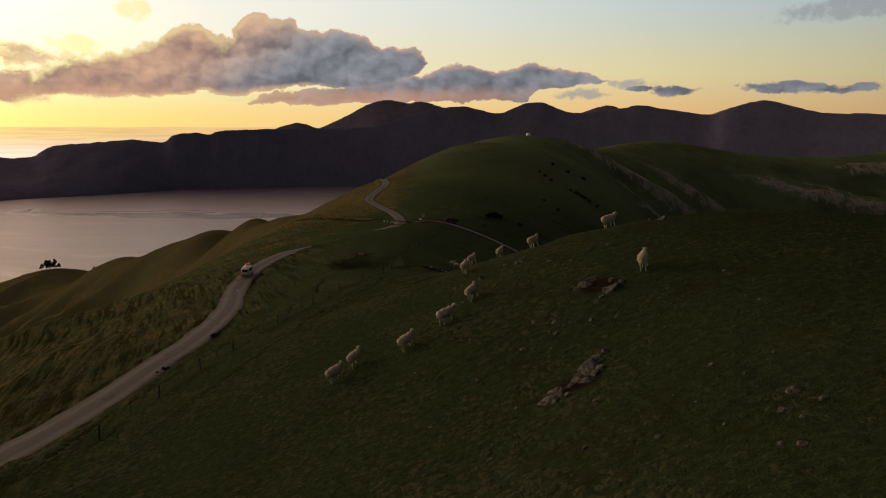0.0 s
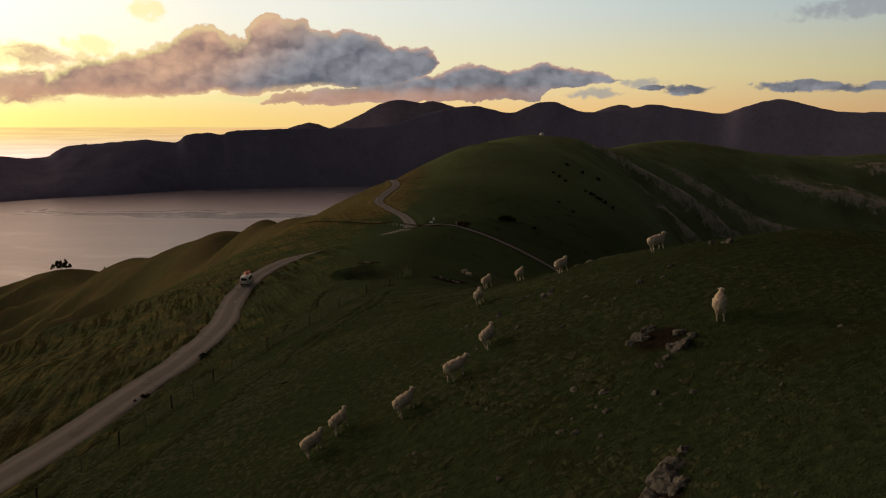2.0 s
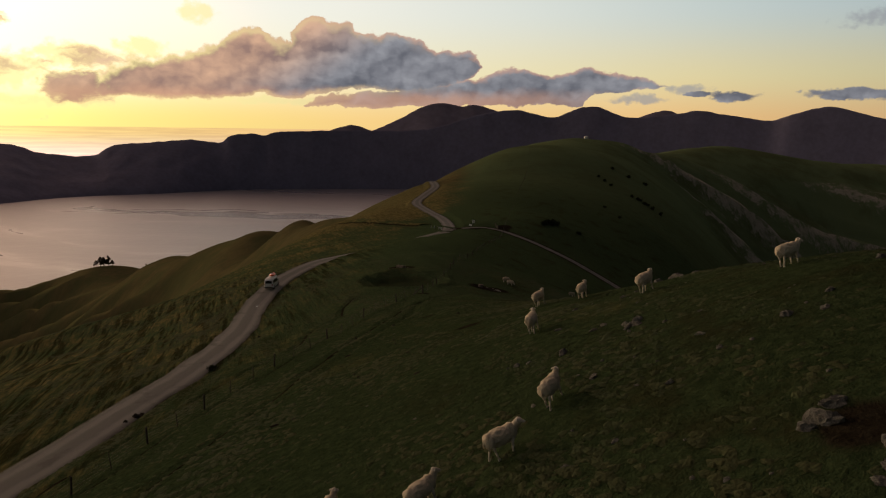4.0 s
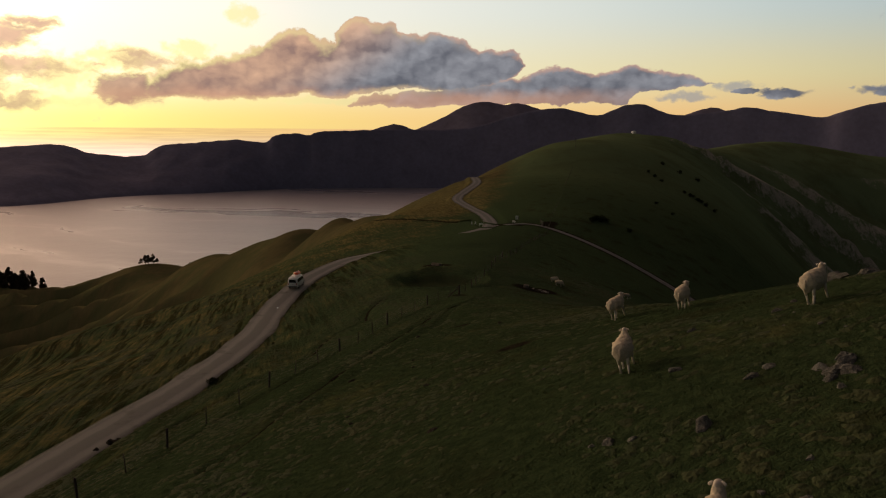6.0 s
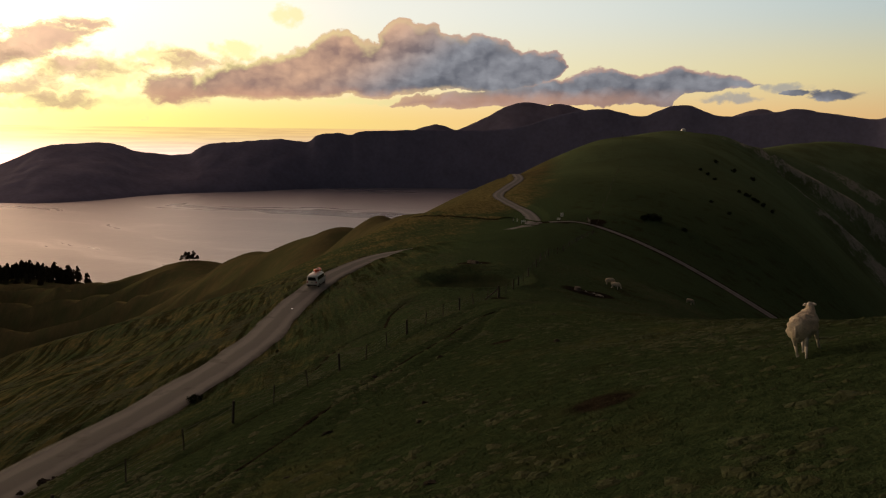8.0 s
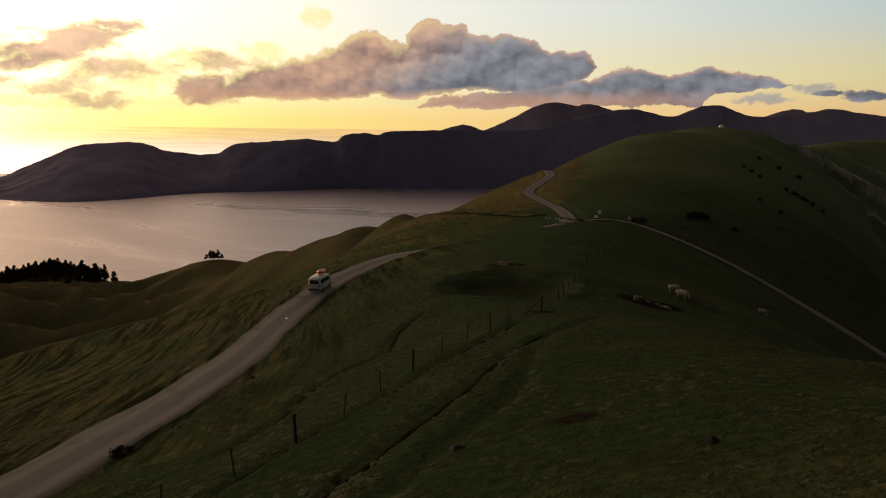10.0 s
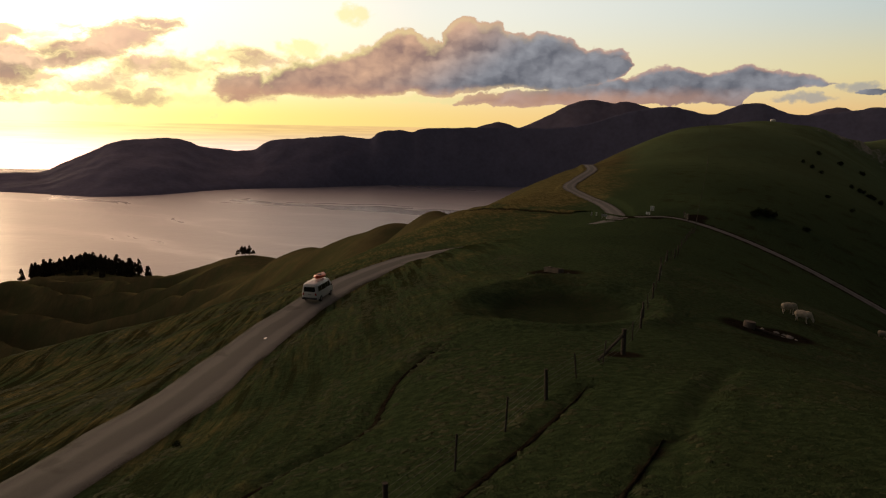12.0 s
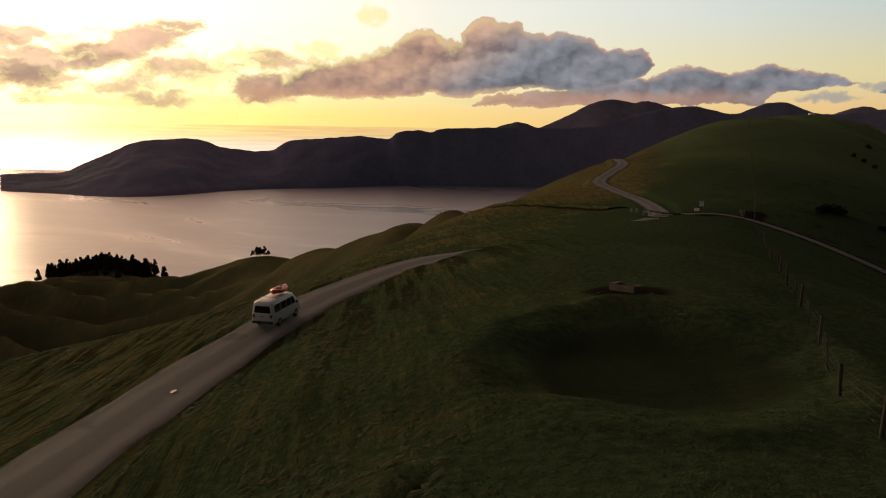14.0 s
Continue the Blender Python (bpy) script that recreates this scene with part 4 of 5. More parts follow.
# ---- rocks ----
def rock(x, y, size, seed, mat=ROCK, label="lichen-covered pale rock sunk in the pasture", flat=0.7, group="rocks in the pasture", name="rock"):
    bm = bmesh.new()
    rnd = random.Random(seed)
    got = bmesh.ops.create_icosphere(bm, subdivisions=3 if size > 0.13 else 2, radius=1.0)["verts"]
    sx, sy = rnd.uniform(0.8, 1.3), rnd.uniform(0.7, 1.1)
    off = Vector((rnd.uniform(0, 50), rnd.uniform(0, 50), 0))
    cuts = [(Vector((rnd.uniform(-1, 1), rnd.uniform(-1, 1), rnd.uniform(-0.2, 1))).normalized(), rnd.uniform(0.55, 0.8)) for _ in range(6)]
    for v in got:
        p = v.co.copy()
        for n, d in cuts:
            k = p.dot(n) - d
            if k > 0:
                p = p - n * k * 0.9
        p = p * (1 + 0.25 * noise.noise(p * 1.6 + off) + 0.22 * noise.noise(p * 4 + off) + 0.13 * noise.noise(p * 10 + off))
        v.co = Vector((p.x * sx, p.y * sy, p.z * flat)) * size
    ob = part(name, bm, mat, None)
    ob.matrix_world = lean(x, y, rnd.uniform(0, 360), 0.8, size * flat * 0.25)
    return tagged(ob, label, "rock", group)


rocks = random.Random(4)
for k, (x, y, r) in enumerate([(9.3, 40.3, 0.42), (9.0, 39.9, 0.5), (8.7, 39.6, 0.42), (8.9, 39.3, 0.36), (8.3, 39.3, 0.4), (8.5, 38.8, 0.3), (9.2, 39.4, 0.3), (9.6, 40.8, 0.24), (8.0, 38.9, 0.22),
                               (7.55, 38.55, 0.4), (7.15, 38.35, 0.38), (7.3, 38.0, 0.25), (7.8, 38.1, 0.2)]):
    rock(x, y, r, 10 + k, label="pale weathered rock in a broken outcrop on the slope", group="rocks of the lower outcrop")
for k, (x, y, r) in enumerate([(10.1, 47.8, 0.42), (9.8, 47.7, 0.25), (11.1, 46.2, 0.5), (10.8, 46.4, 0.3), (11.3, 47.1, 0.3), (11.5, 46.5, 0.25), (10.5, 48.3, 0.3), (10.5, 45.8, 0.2), (10.2, 45.5, 0.2)]):
    rock(x, y, r, 40 + k, label="grey weathered rock in an outcrop by a scraped hollow", group="rocks of the upper outcrop")
for k, (x, y, r) in enumerate([(8.1, 58.45, 0.24), (7.98, 58.85, 0.2), (8.33, 58.7, 0.26), (7.9, 58.2, 0.17), (8.25, 58.3, 0.22), (8.42, 59.0, 0.2), (7.9, 57.65, 0.12)]):
    rock(x, y, r, 60 + k, label="grey angular rock in a tight heap on the turf", group="rocks of the small heap")
for k, (x, y, r) in enumerate([(8.4, 45.4, 0.28), (7.3, 43.9, 0.2), (6.9, 44.3, 0.24), (6.5, 40.6, 0.14), (12.7, 31.9, 0.28), (12.0, 30.9, 0.25), (13.1, 31, 0.22), (10.6, 31, 0.14), (11.1, 28.9, 0.2), (11.4, 28.5, 0.2),
                               (7.4, 32.9, 0.2), (9.1, 31.7, 0.24), (11.8, 35.5, 0.2), (5.9, 61.5, 0.24), (5.8, 57.9, 0.34), (4.3, 58.8, 0.2), (4.7, 58.5, 0.16), (4.0, 59.0, 0.13), (7.4, 59.8, 0.2), (9.5, 65.2, 0.16), (16.2, 57, 0.45), (15.6, 57.4, 0.3),
                               (8.3, 44.3, 0.2), (7.9, 43.2, 0.16), (7.6, 46.4, 0.2), (3.0, 40.5, 0.14), (2.2, 47.5, 0.16), (8.0, 52.0, 0.2), (9.5, 53.0, 0.18), (11.5, 53.8, 0.3), (12.4, 53.5, 0.2), (13.0, 54.8, 0.22), (6.4, 54.5, 0.2),
                               (5.2, 33.6, 0.13), (13.4, 34.8, 0.14), (12.4, 70.5, 0.8), (13.2, 70.2, 0.6), (11.6, 70.9, 0.4), (-1.5, 62, 0.12), (0.8, 58, 0.13), (3.2, 66.5, 0.1), (-3.3, 85.5, 0.1)]):
    rock(x, y, r * 0.8, 80 + k)
for k, (x, y, r) in enumerate([(-26.3, 94.4, 0.62), (-26.7, 93.0, 0.35), (-26.2, 95.2, 0.3), (-25.9, 86, 0.3), (-26.1, 83.5, 0.25)]):
    rock(x, y, r, 130 + k, CLOD, "dark clod of earth at the gravel road's edge", 0.8, "earth clods beside the road", "earth_clod")
scatter = random.Random(12)
for k in range(90):
    x = scatter.uniform(4.5, 15.5)
    y = scatter.uniform(29, 52) if k < 60 else scatter.uniform(52, 66)
    rock(x, y, scatter.uniform(0.04, 0.1) if k % 4 else scatter.uniform(0.1, 0.17), 300 + k, label="small pale stone half buried in the turf", group="small stones in the turf")
for k in range(16):
    x, y = rocks.uniform(-7, 1), rocks.uniform(60, 110)
    rock(x + rocks.uniform(-1, 1), y, rocks.uniform(0.1, 0.22), 150 + k, CLOD, "small dark clod of earth in the grass", 0.6, "clods in the grass", "earth_clod")


# ---- sheep ----
def sheep(grazing=False, stride=0.0, look_back=0.0):
    base = tagged(new("sheep"), "cream woolly sheep standing on the green pasture" if not grazing else "cream woolly sheep grazing with its head down", "sheep", "flock of sheep")
    bm = bmesh.new()
    blob(bm, (0, -0.05, 0.63), (0.27, 0.50, 0.28), 4, None, 0.06, 1.0, 0.09)
    blob(bm, (0, 0.30, 0.68), (0.21, 0.26, 0.26), 3, None, 0.05, 2.0, 0.09)
    blob(bm, (0, -0.42, 0.62), (0.235, 0.2, 0.26), 3, None, 0.05, 3.0, 0.09)
    part("fleece", bm, FLEECE, base, smooth_faces=True)
    bm = bmesh.new()
    tip = Vector((0.0, 0.72, 0.36)) if grazing else Vector((look_back * 0.18, 0.62, 0.95))
    mid = Vector((0, 0.45, 0.72))
    for k in range(4):
        f = k / 3
        c = mid.lerp(tip, f * 0.8)
        blob(bm, c, (0.15 - 0.05 * f, 0.16 - 0.05 * f, 0.17 - 0.05 * f), 2, None, 0.02, 4.0 + k, 0.08)
    part("neck", bm, FLEECE, base, smooth_faces=True)
    bm = bmesh.new()
    way = Vector((look_back * 0.6, 0.75, -0.45)) if not grazing else Vector((0, 0.35, -0.9))
    way.normalize()
    turned = way.to_track_quat("Y", "Z").to_matrix()
    blob(bm, tip, (0.075, 0.13, 0.085), 3, turned)
    blob(bm, tip + way * 0.12, (0.052, 0.085, 0.056), 2, turned)
    part("head", bm, SHEEP_SKIN, base, "bare pale face", True)
    for side in (-1, 1):
        bm = bmesh.new()
        blob(bm, tip + turned @ Vector((side * 0.1, -0.06, 0.015)), (0.05, 0.022, 0.028), 2, turned @ Matrix.Rotation(radians(side * 34), 3, "Y"))
        part("ear", bm, SHEEP_SKIN, base, smooth_faces=True)
    for sx in (-1, 1):
        for sy, k in ((0.30, 1), (-0.42, -1)):
            s = stride * k * sx
            bm = bmesh.new()
            bar(bm, (sx * 0.13, sy, 0.52), (sx * 0.13, sy + s * 0.5 - 0.02 * k, 0.26), 0.062, 0.036)
            bar(bm, (sx * 0.13, sy + s * 0.5 - 0.02 * k, 0.27), (sx * 0.13, sy + s, 0.03), 0.034, 0.026)
            box(bm, (sx * 0.13, sy + s + 0.015, 0.0), (0.055, 0.08, 0.07), 0.01)
            part("leg", bm, SHEEP_SKIN, base, smooth_faces=True)
    bm = bmesh.new()
    bar(bm, (0, -0.58, 0.72), (0, -0.65, 0.5), 0.045, 0.03)
    part("tail", bm, FLEECE, base, smooth_faces=True)
    return base


kinds = [sheep(False, 0.05, 0.3), sheep(False, 0.14, 0.0), sheep(False, -0.1, 0.9), sheep(True, 0.04)]
FLOCK = [(-1.95, 51.0, 42, 0), (-1.05, 52.2, 30, 1), (1.75, 51.2, 46, 0), (3.8, 52.0, 62, 2), (5.2, 54.0, 30, 1), (5.1, 63.0, 14, 1), (13.9, 60.3, 60, 0), (12.7, 47.3, 22, 0),
         (6.0, 73.6, 30, 1), (8.1, 72.2, 22, 0), (9.7, 64.2, 40, 1), (5.8, 150.3, 70, 3), (6.4, 148.6, 110, 3), (18.0, 172.2, 80, 3)]
used = set()
for x, y, heading, k in FLOCK:
    ob = kinds[k] if k not in used else copy_thing(kinds[k], Matrix())
    used.add(k)
    m = lean(x, y, heading, 0.55, 0.03)
    ob.matrix_basis = m @ Matrix.Scale(0.88, 4)


# ---- van with a canoe on its roof ----
def van():
    base = tagged(new("van"), "white passenger van with tinted windows on the gravel road", "van")
    # stations along the length: place, half width low, half width high, floor, belt, roof
    stations = [(-2.32, 0.74, 0.60, 0.42, 1.05, 1.72), (-2.27, 0.80, 0.66, 0.36, 1.06, 1.84), (-2.1, 0.835, 0.70, 0.30, 1.08, 1.92), (-1.2, 0.845, 0.72, 0.28, 1.08, 1.95), (0.0, 0.845, 0.72, 0.28, 1.07, 1.95),
                (0.9, 0.845, 0.715, 0.28, 1.05, 1.93), (1.25, 0.84, 0.70, 0.28, 1.04, 1.88), (1.55, 0.835, 0.69, 0.28, 1.03, 1.68), (1.9, 0.825, 0.72, 0.29, 1.01, 1.32), (2.14, 0.80, 0.74, 0.32, 0.94, 1.06), (2.27, 0.76, 0.70, 0.38, 0.78, 0.88), (2.33, 0.68, 0.62, 0.45, 0.62, 0.70)]
    bm = bmesh.new()
    rings = []
    for y, lo, hi, z0, z1, z2 in stations:
        half = [(lo * 0.9, z0), (lo * 0.985, z0 + 0.08), (lo, (z0 + z1) / 2), (lo * 0.99, z1), ((lo + hi) / 2, (z1 + z2) / 2), (hi, z2 - 0.09), (hi - 0.07, z2 - 0.02), (hi * 0.5, z2 + 0.012)]
        ring = [(a, z) for a, z in half] + [(-a, z) for a, z in reversed(half)]
        rings.append([bm.verts.new((a, y, z)) for a, z in ring])
    for r0, r1 in zip(rings[:-1], rings[1:]):
        for k in range(len(r0)):
            bm.faces.new((r0[k], r0[(k + 1) % len(r0)], r1[(k + 1) % len(r0)], r1[k]))
    bm.faces.new(rings[0])
    bm.faces.new(rings[-1][::-1])
    part("body", bm, WHITE_PAINT, base, "white painted body shell", True)

    def pane(name, corners, mat, label="", depth=0.02):
        bm = bmesh.new()
        c = [Vector(p) for p in corners]
        n = (c[1] - c[0]).cross(c[2] - c[0]).normalized() * depth
        a, b = [bm.verts.new(p) for p in c], [bm.verts.new(p + n) for p in c]
        bm.faces.new(a[::-1])
        bm.faces.new(b)
        for k in range(len(c)):
            bm.faces.new((a[k], a[(k + 1) % len(c)], b[(k + 1) % len(c)], b[k]))
        return part(name, bm, mat, base, label)

    def wide(z):
        return 0.838 + (0.72 - 0.838) * (z - 1.08) / (1.86 - 1.08) + 0.004
    lo, hi = 1.14, 1.66
    for side in (-1, 1):
        for y0, y1 in ((-2.0, -1.15), (-1.08, -0.15), (-0.08, 0.62), (0.70, 1.30)):
            y2 = y1 - (0.22 if y1 > 1 else 0)
            pts = [(side * wide(lo), y0, lo), (side * wide(lo), y1, lo), (side * wide(hi), y2, hi), (side * wide(hi), y0, hi)]
            pane("side_window", pts if side > 0 else pts[::-1], GLASS)
        pane("tail_light", [(side * 0.58, -2.33, 0.8), (side * 0.74, -2.31, 0.8), (side * 0.72, -2.31, 1.04), (side * 0.58, -2.33, 1.04)][::1 if side > 0 else -1], TAIL_RED, "red tail light", 0.03)
        pane("headlight", [(side * 0.42, 2.33, 0.6), (side * 0.66, 2.31, 0.6), (side * 0.64, 2.30, 0.76), (side * 0.42, 2.31, 0.76)][::-1 if side > 0 else 1], STEEL, "clear headlight", 0.03)
        bm = bmesh.new()
        box(bm, (side * 0.95, 1.38, 1.2), (0.12, 0.07, 0.2), 0.02)
        bar(bm, (side * 0.80, 1.36, 1.14), (side * 0.92, 1.38, 1.18), 0.02, 0.02)
        part("wing_mirror", bm, BLACK_PLASTIC, base)
    pane("rear_window", [(-0.62, -2.315, 1.14), (0.62, -2.315, 1.14), (0.55, -2.31, 1.64), (-0.55, -2.31, 1.64)], GLASS, "dark tinted rear window", 0.02)
    pane("windscreen", [(0.68, 1.88, 1.36), (-0.68, 1.88, 1.36), (-0.60, 1.40, 1.80), (0.60, 1.40, 1.80)], GLASS, "", 0.03)
    for y in (-2.34, 2.33):
        bm = bmesh.new()
        box(bm, (0, y, 0.46), (1.56, 0.14, 0.18), 0.04)
        part("bumper", bm, BLACK_PLASTIC, base)
    bm = bmesh.new()
    box(bm, (0, -2.345, 0.88), (0.36, 0.02, 0.12), 0.004)
    plate = part("number_plate", bm, SIGN_WHITE, base)
    bm = bmesh.new()
    for k in range(4):
        box(bm, (-0.12 + k * 0.08, -2.358, 0.88), (0.045, 0.006, 0.07))
    part("plate_marks", bm, DARK_PAINT, plate)
    for x in (-0.76, 0.76):
        for y in (-1.32, 1.45):
            bm = bmesh.new()
            bar(bm, (x - 0.1, y, 0.32), (x + 0.1, y, 0.32), 0.32, 0.32, 28)
            bmesh.ops.bevel(bm, geom=[e for e in bm.edges if abs(e.verts[0].co.x - e.verts[1].co.x) < 1e-4], offset=0.035, segments=2, affect="EDGES")
            tyre = part("wheel", bm, RUBBER, base, "black tyre")
            bm = bmesh.new()
            s = 1 if x > 0 else -1
            bar(bm, (x + s * 0.05, y, 0.32), (x + s * 0.11, y, 0.32), 0.2, 0.17, 20)
            part("rim", bm, STEEL, tyre)
    for y in (-1.3, 0.0, 0.75):
        bm = bmesh.new()
        bar(bm, (-0.66, y, 2.05), (0.66, y, 2.05), 0.018, 0.018)
        for x in (-0.62, 0.62):
            bar(bm, (x, y, 1.92), (x, y, 2.05), 0.02, 0.02)
        part("roof_bar", bm, STEEL, base)
    return base


def canoe():
    base = tagged(new("canoe"), "bright red plastic canoe tied on the white van's roof", "canoe")
    bm = bmesh.new()
    rings = []
    for k in range(21):
        f = k / 20
        y = -1.35 + 2.7 * f
        w = 0.44 * (1 - abs(2 * f - 1) ** 2.6) + 0.015
        keel = 0.03 * abs(2 * f - 1) ** 3
        rings.append([bm.verts.new((w * math.cos(a), y, keel + 0.16 - 0.17 * math.sin(a) * (1 - 0.2 * abs(2 * f - 1)) if math.sin(a) > 0 else keel + 0.16 - 0.12 * math.sin(a))) for a in [j * math.pi / 8 for j in range(16)]])
    for r0, r1 in zip(rings[:-1], rings[1:]):
        for k in range(16):
            bm.faces.new((r0[k], r0[(k + 1) % 16], r1[(k + 1) % 16], r1[k]))
    bm.faces.new(rings[0])
    bm.faces.new(rings[-1][::-1])
    part("hull", bm, CANOE_RED, base, smooth_faces=True)
    bm = bmesh.new()
    blob(bm, (0, -0.1, 0.27), (0.2, 0.42, 0.035), 3)
    part("cockpit", bm, BLACK_PLASTIC, base, "dark cockpit opening", True)
    for y in (-0.7, 0.5):
        bm = bmesh.new()
        box(bm, (0, y, 0.3), (0.72, 0.04, 0.015))
        part("strap", bm, BLACK_PLASTIC, base)
    return base


VAN_AT = (-33.9, 162.5)
k = int(np.argmin(np.hypot(ROAD_LINE[:, 0] - VAN_AT[0], ROAD_LINE[:, 1] - VAN_AT[1])))
px, py, pz = ROAD_LINE[k]
d = ROAD_LINE[k + 2] - ROAD_LINE[k - 2]
heading = math.degrees(math.atan2(d[0], d[1]))
pitch = math.degrees(math.atan2(d[2], math.hypot(d[0], d[1])))
van_pose = Matrix.Translation((px, py, pz + 0.03)) @ Matrix.Rotation(radians(-heading), 4, "Z") @ Matrix.Rotation(radians(pitch), 4, "X")
van().matrix_basis = van_pose @ Matrix.Scale(0.93, 4)
canoe().matrix_basis = van_pose @ Matrix.Translation((0.1, 0.25, 1.93)) @ Matrix.Diagonal((1.1, 0.76, 1.25, 1.0))


# ---- puddle ----
bm = bmesh.new()
rim = []
for k in range(22):
    a = k * 2 * math.pi / 22
    r = 1 + 0.3 * noise.noise(Vector((math.cos(a) * 1.4, math.sin(a) * 1.4, 3.0)))
    rim.append((0.26 * r * math.cos(a), 0.62 * r * math.sin(a)))
low, high = [bm.verts.new((x, y, -0.04)) for x, y in rim], [bm.verts.new((x, y, 0.012)) for x, y in rim]
bm.faces.new(high)
bm.faces.new(low[::-1])
for k in range(22):
    bm.faces.new((low[k], low[(k + 1) % 22], high[(k + 1) % 22], high[k]))
puddle = tagged(part("puddle", bm, PUDDLE, None), "small shallow puddle in a pothole of the gravel road", "puddle")
k = int(np.argmin(np.hypot(ROAD_LINE[:, 0] + 31.85, ROAD_LINE[:, 1] - 147.4)))
puddle.matrix_basis = Matrix.Translation((-31.85, 147.4, ROAD_LINE[k][2] + 0.035)) @ Matrix.Rotation(radians(8), 4, "Z") @ Matrix.Diagonal((0.5, 0.42, 1.0, 1.0))


# ---- farm things ----
def trough():
    base = tagged(new("water_trough"), "weathered concrete stock trough on trampled bare ground", "trough")
    for nm, c, sz in (("long_side", (0.42, 0, 0.28), (0.08, 2.2, 0.5)), ("long_side", (-0.42, 0, 0.28), (0.08, 2.2, 0.5)), ("end_wall", (0, 1.06, 0.28), (0.76, 0.08, 0.5)), ("end_wall", (0, -1.06, 0.28), (0.76, 0.08, 0.5)), ("bottom", (0, 0, 0.06), (0.76, 2.04, 0.06))):
        bm = bmesh.new()
        box(bm, c, sz, 0.015)
        part(nm, bm, CONCRETE, base)
    bm = bmesh.new()
    box(bm, (0, -0.85, 0.55), (0.9, 0.4, 0.04), 0.01)
    part("cover", bm, CONCRETE, base, "pale cover slab over one end")
    return base


trough().matrix_basis = lean(-10.4, 151.8, 128, 0.6, 0.05) @ Matrix.Scale(0.68, 4)
for k, (x, y) in enumerate([(-12.2, 150.6), (-11.6, 150.9), (-9.2, 150.2)]):
    rock(x, y, 0.12, 200 + k)


def round_tank(label, r, h, roof, mat):
    base = tagged(new("water_tank"), label, "tank")
    bm = bmesh.new()
    bar(bm, (0, 0, -0.2), (0, 0, h), r, r, 28)
    part("body", bm, mat, base, smooth_faces=False)
    bm = bmesh.new()
    bar(bm, (0, 0, h), (0, 0, h + roof), r * 1.03, r * 0.15, 28)
    part("lid", bm, mat, base)
    return base


round_tank("small round grey concrete water tank in the gully", 0.34, 0.36, 0.05, CONCRETE).matrix_basis = lean(2.1, 141.1, 0, 0.5)
round_tank("white round water tank on the hilltop", 1.5, 1.9, 0.5, WHITE_PAINT).matrix_basis = lean(68, 587, 0, 0.2)
bm = bmesh.new()
bar(bm, (0, -0.8, 0.12), (0, 0.8, 0.12), 0.07, 0.06)
tagged(part("log", bm, TIMBER, None), "grey weathered log lying in the gully", "log").matrix_basis = lean(3.0, 140.8, 110, 0.8)
for k in range(11):
    gully_x = 2.9 + 0.2 * k + rocks.uniform(-0.2, 0.2)
    rock(gully_x, 141.9 + 0.25 * (gully_x - 3.0) + rocks.uniform(-0.5, 0.5), rocks.uniform(0.13, 0.26), 220 + k, PALE_STONE, "pale broken stone heaped in the gully", 0.6, "stones heaped in the gully")


def sign_post(x, y, tall, w, h, label, heading=0, legs=1):
    base = tagged(new("road_sign"), label, "sign")
    for k in range(legs):
        bm = bmesh.new()
        off = (k - (legs - 1) / 2) * w * 0.8
        box(bm, (off, 0.03, tall / 2 - 0.15), (0.09, 0.09, tall + 0.3), 0.01)
        part("post", bm, TIMBER if legs == 1 else SIGN_WHITE, base)
    bm = bmesh.new()
    box(bm, (0, -0.04, tall - h / 2), (w, 0.03, h), 0.008)
    panel = part("panel", bm, SIGN_WHITE, base, "white sign panel")
    bm = bmesh.new()
    for k in range(3):
        box(bm, (0, -0.06, tall - h * (0.25 + 0.25 * k)), (w * 0.7, 0.004, h * 0.09))
    part("writing", bm, DARK_PAINT, panel)
    base.matrix_basis = Matrix.Translation((x, y, height(x, y))) @ Matrix.Rotation(radians(-heading), 4, "Z")


sign_post(-1.7, 263.5, 2.2, 0.75, 0.95, "white sign on a tall dark post at the road fork")
sign_post(-2.5, 262.6, 1.0, 0.9, 0.5, "low white sign at the road fork", 20)
sign_post(-13.9, 259.2, 1.1, 0.28, 0.7, "small white marker sign beside the road fork")
sign_post(-12.9, 259.0, 1.1, 0.28, 0.7, "small white marker sign beside the road fork")
sign_post(-11.2, 257.2, 0.9, 1.1, 0.45, "low white board on two posts by the road", 0, 2)

gate = tagged(new("farm_gate"), "grey steel farm gate across the track at the saddle", "gate")
for z in (0.15, 0.4, 0.65, 0.9, 1.15):
    bm = bmesh.new()
    bar(bm, (-1.7, 0, z), (1.7, 0, z), 0.025, 0.025)
    part("rail", bm, WIRE, gate)
for x in (-1.7, 0, 1.7):
    bm = bmesh.new()
    bar(bm, (x, 0, 0.1), (x, 0, 1.2), 0.03, 0.03)
    part("upright", bm, WIRE, gate)
for x in (-1.95, 1.95):
    bm = bmesh.new()
    bar(bm, (x, 0, -0.3), (x, 0, 1.5), 0.13, 0.12)
    part("gate_post", bm, TIMBER, gate)
gate.matrix_basis = lean(5.2, 264.2, 80, 0.3)


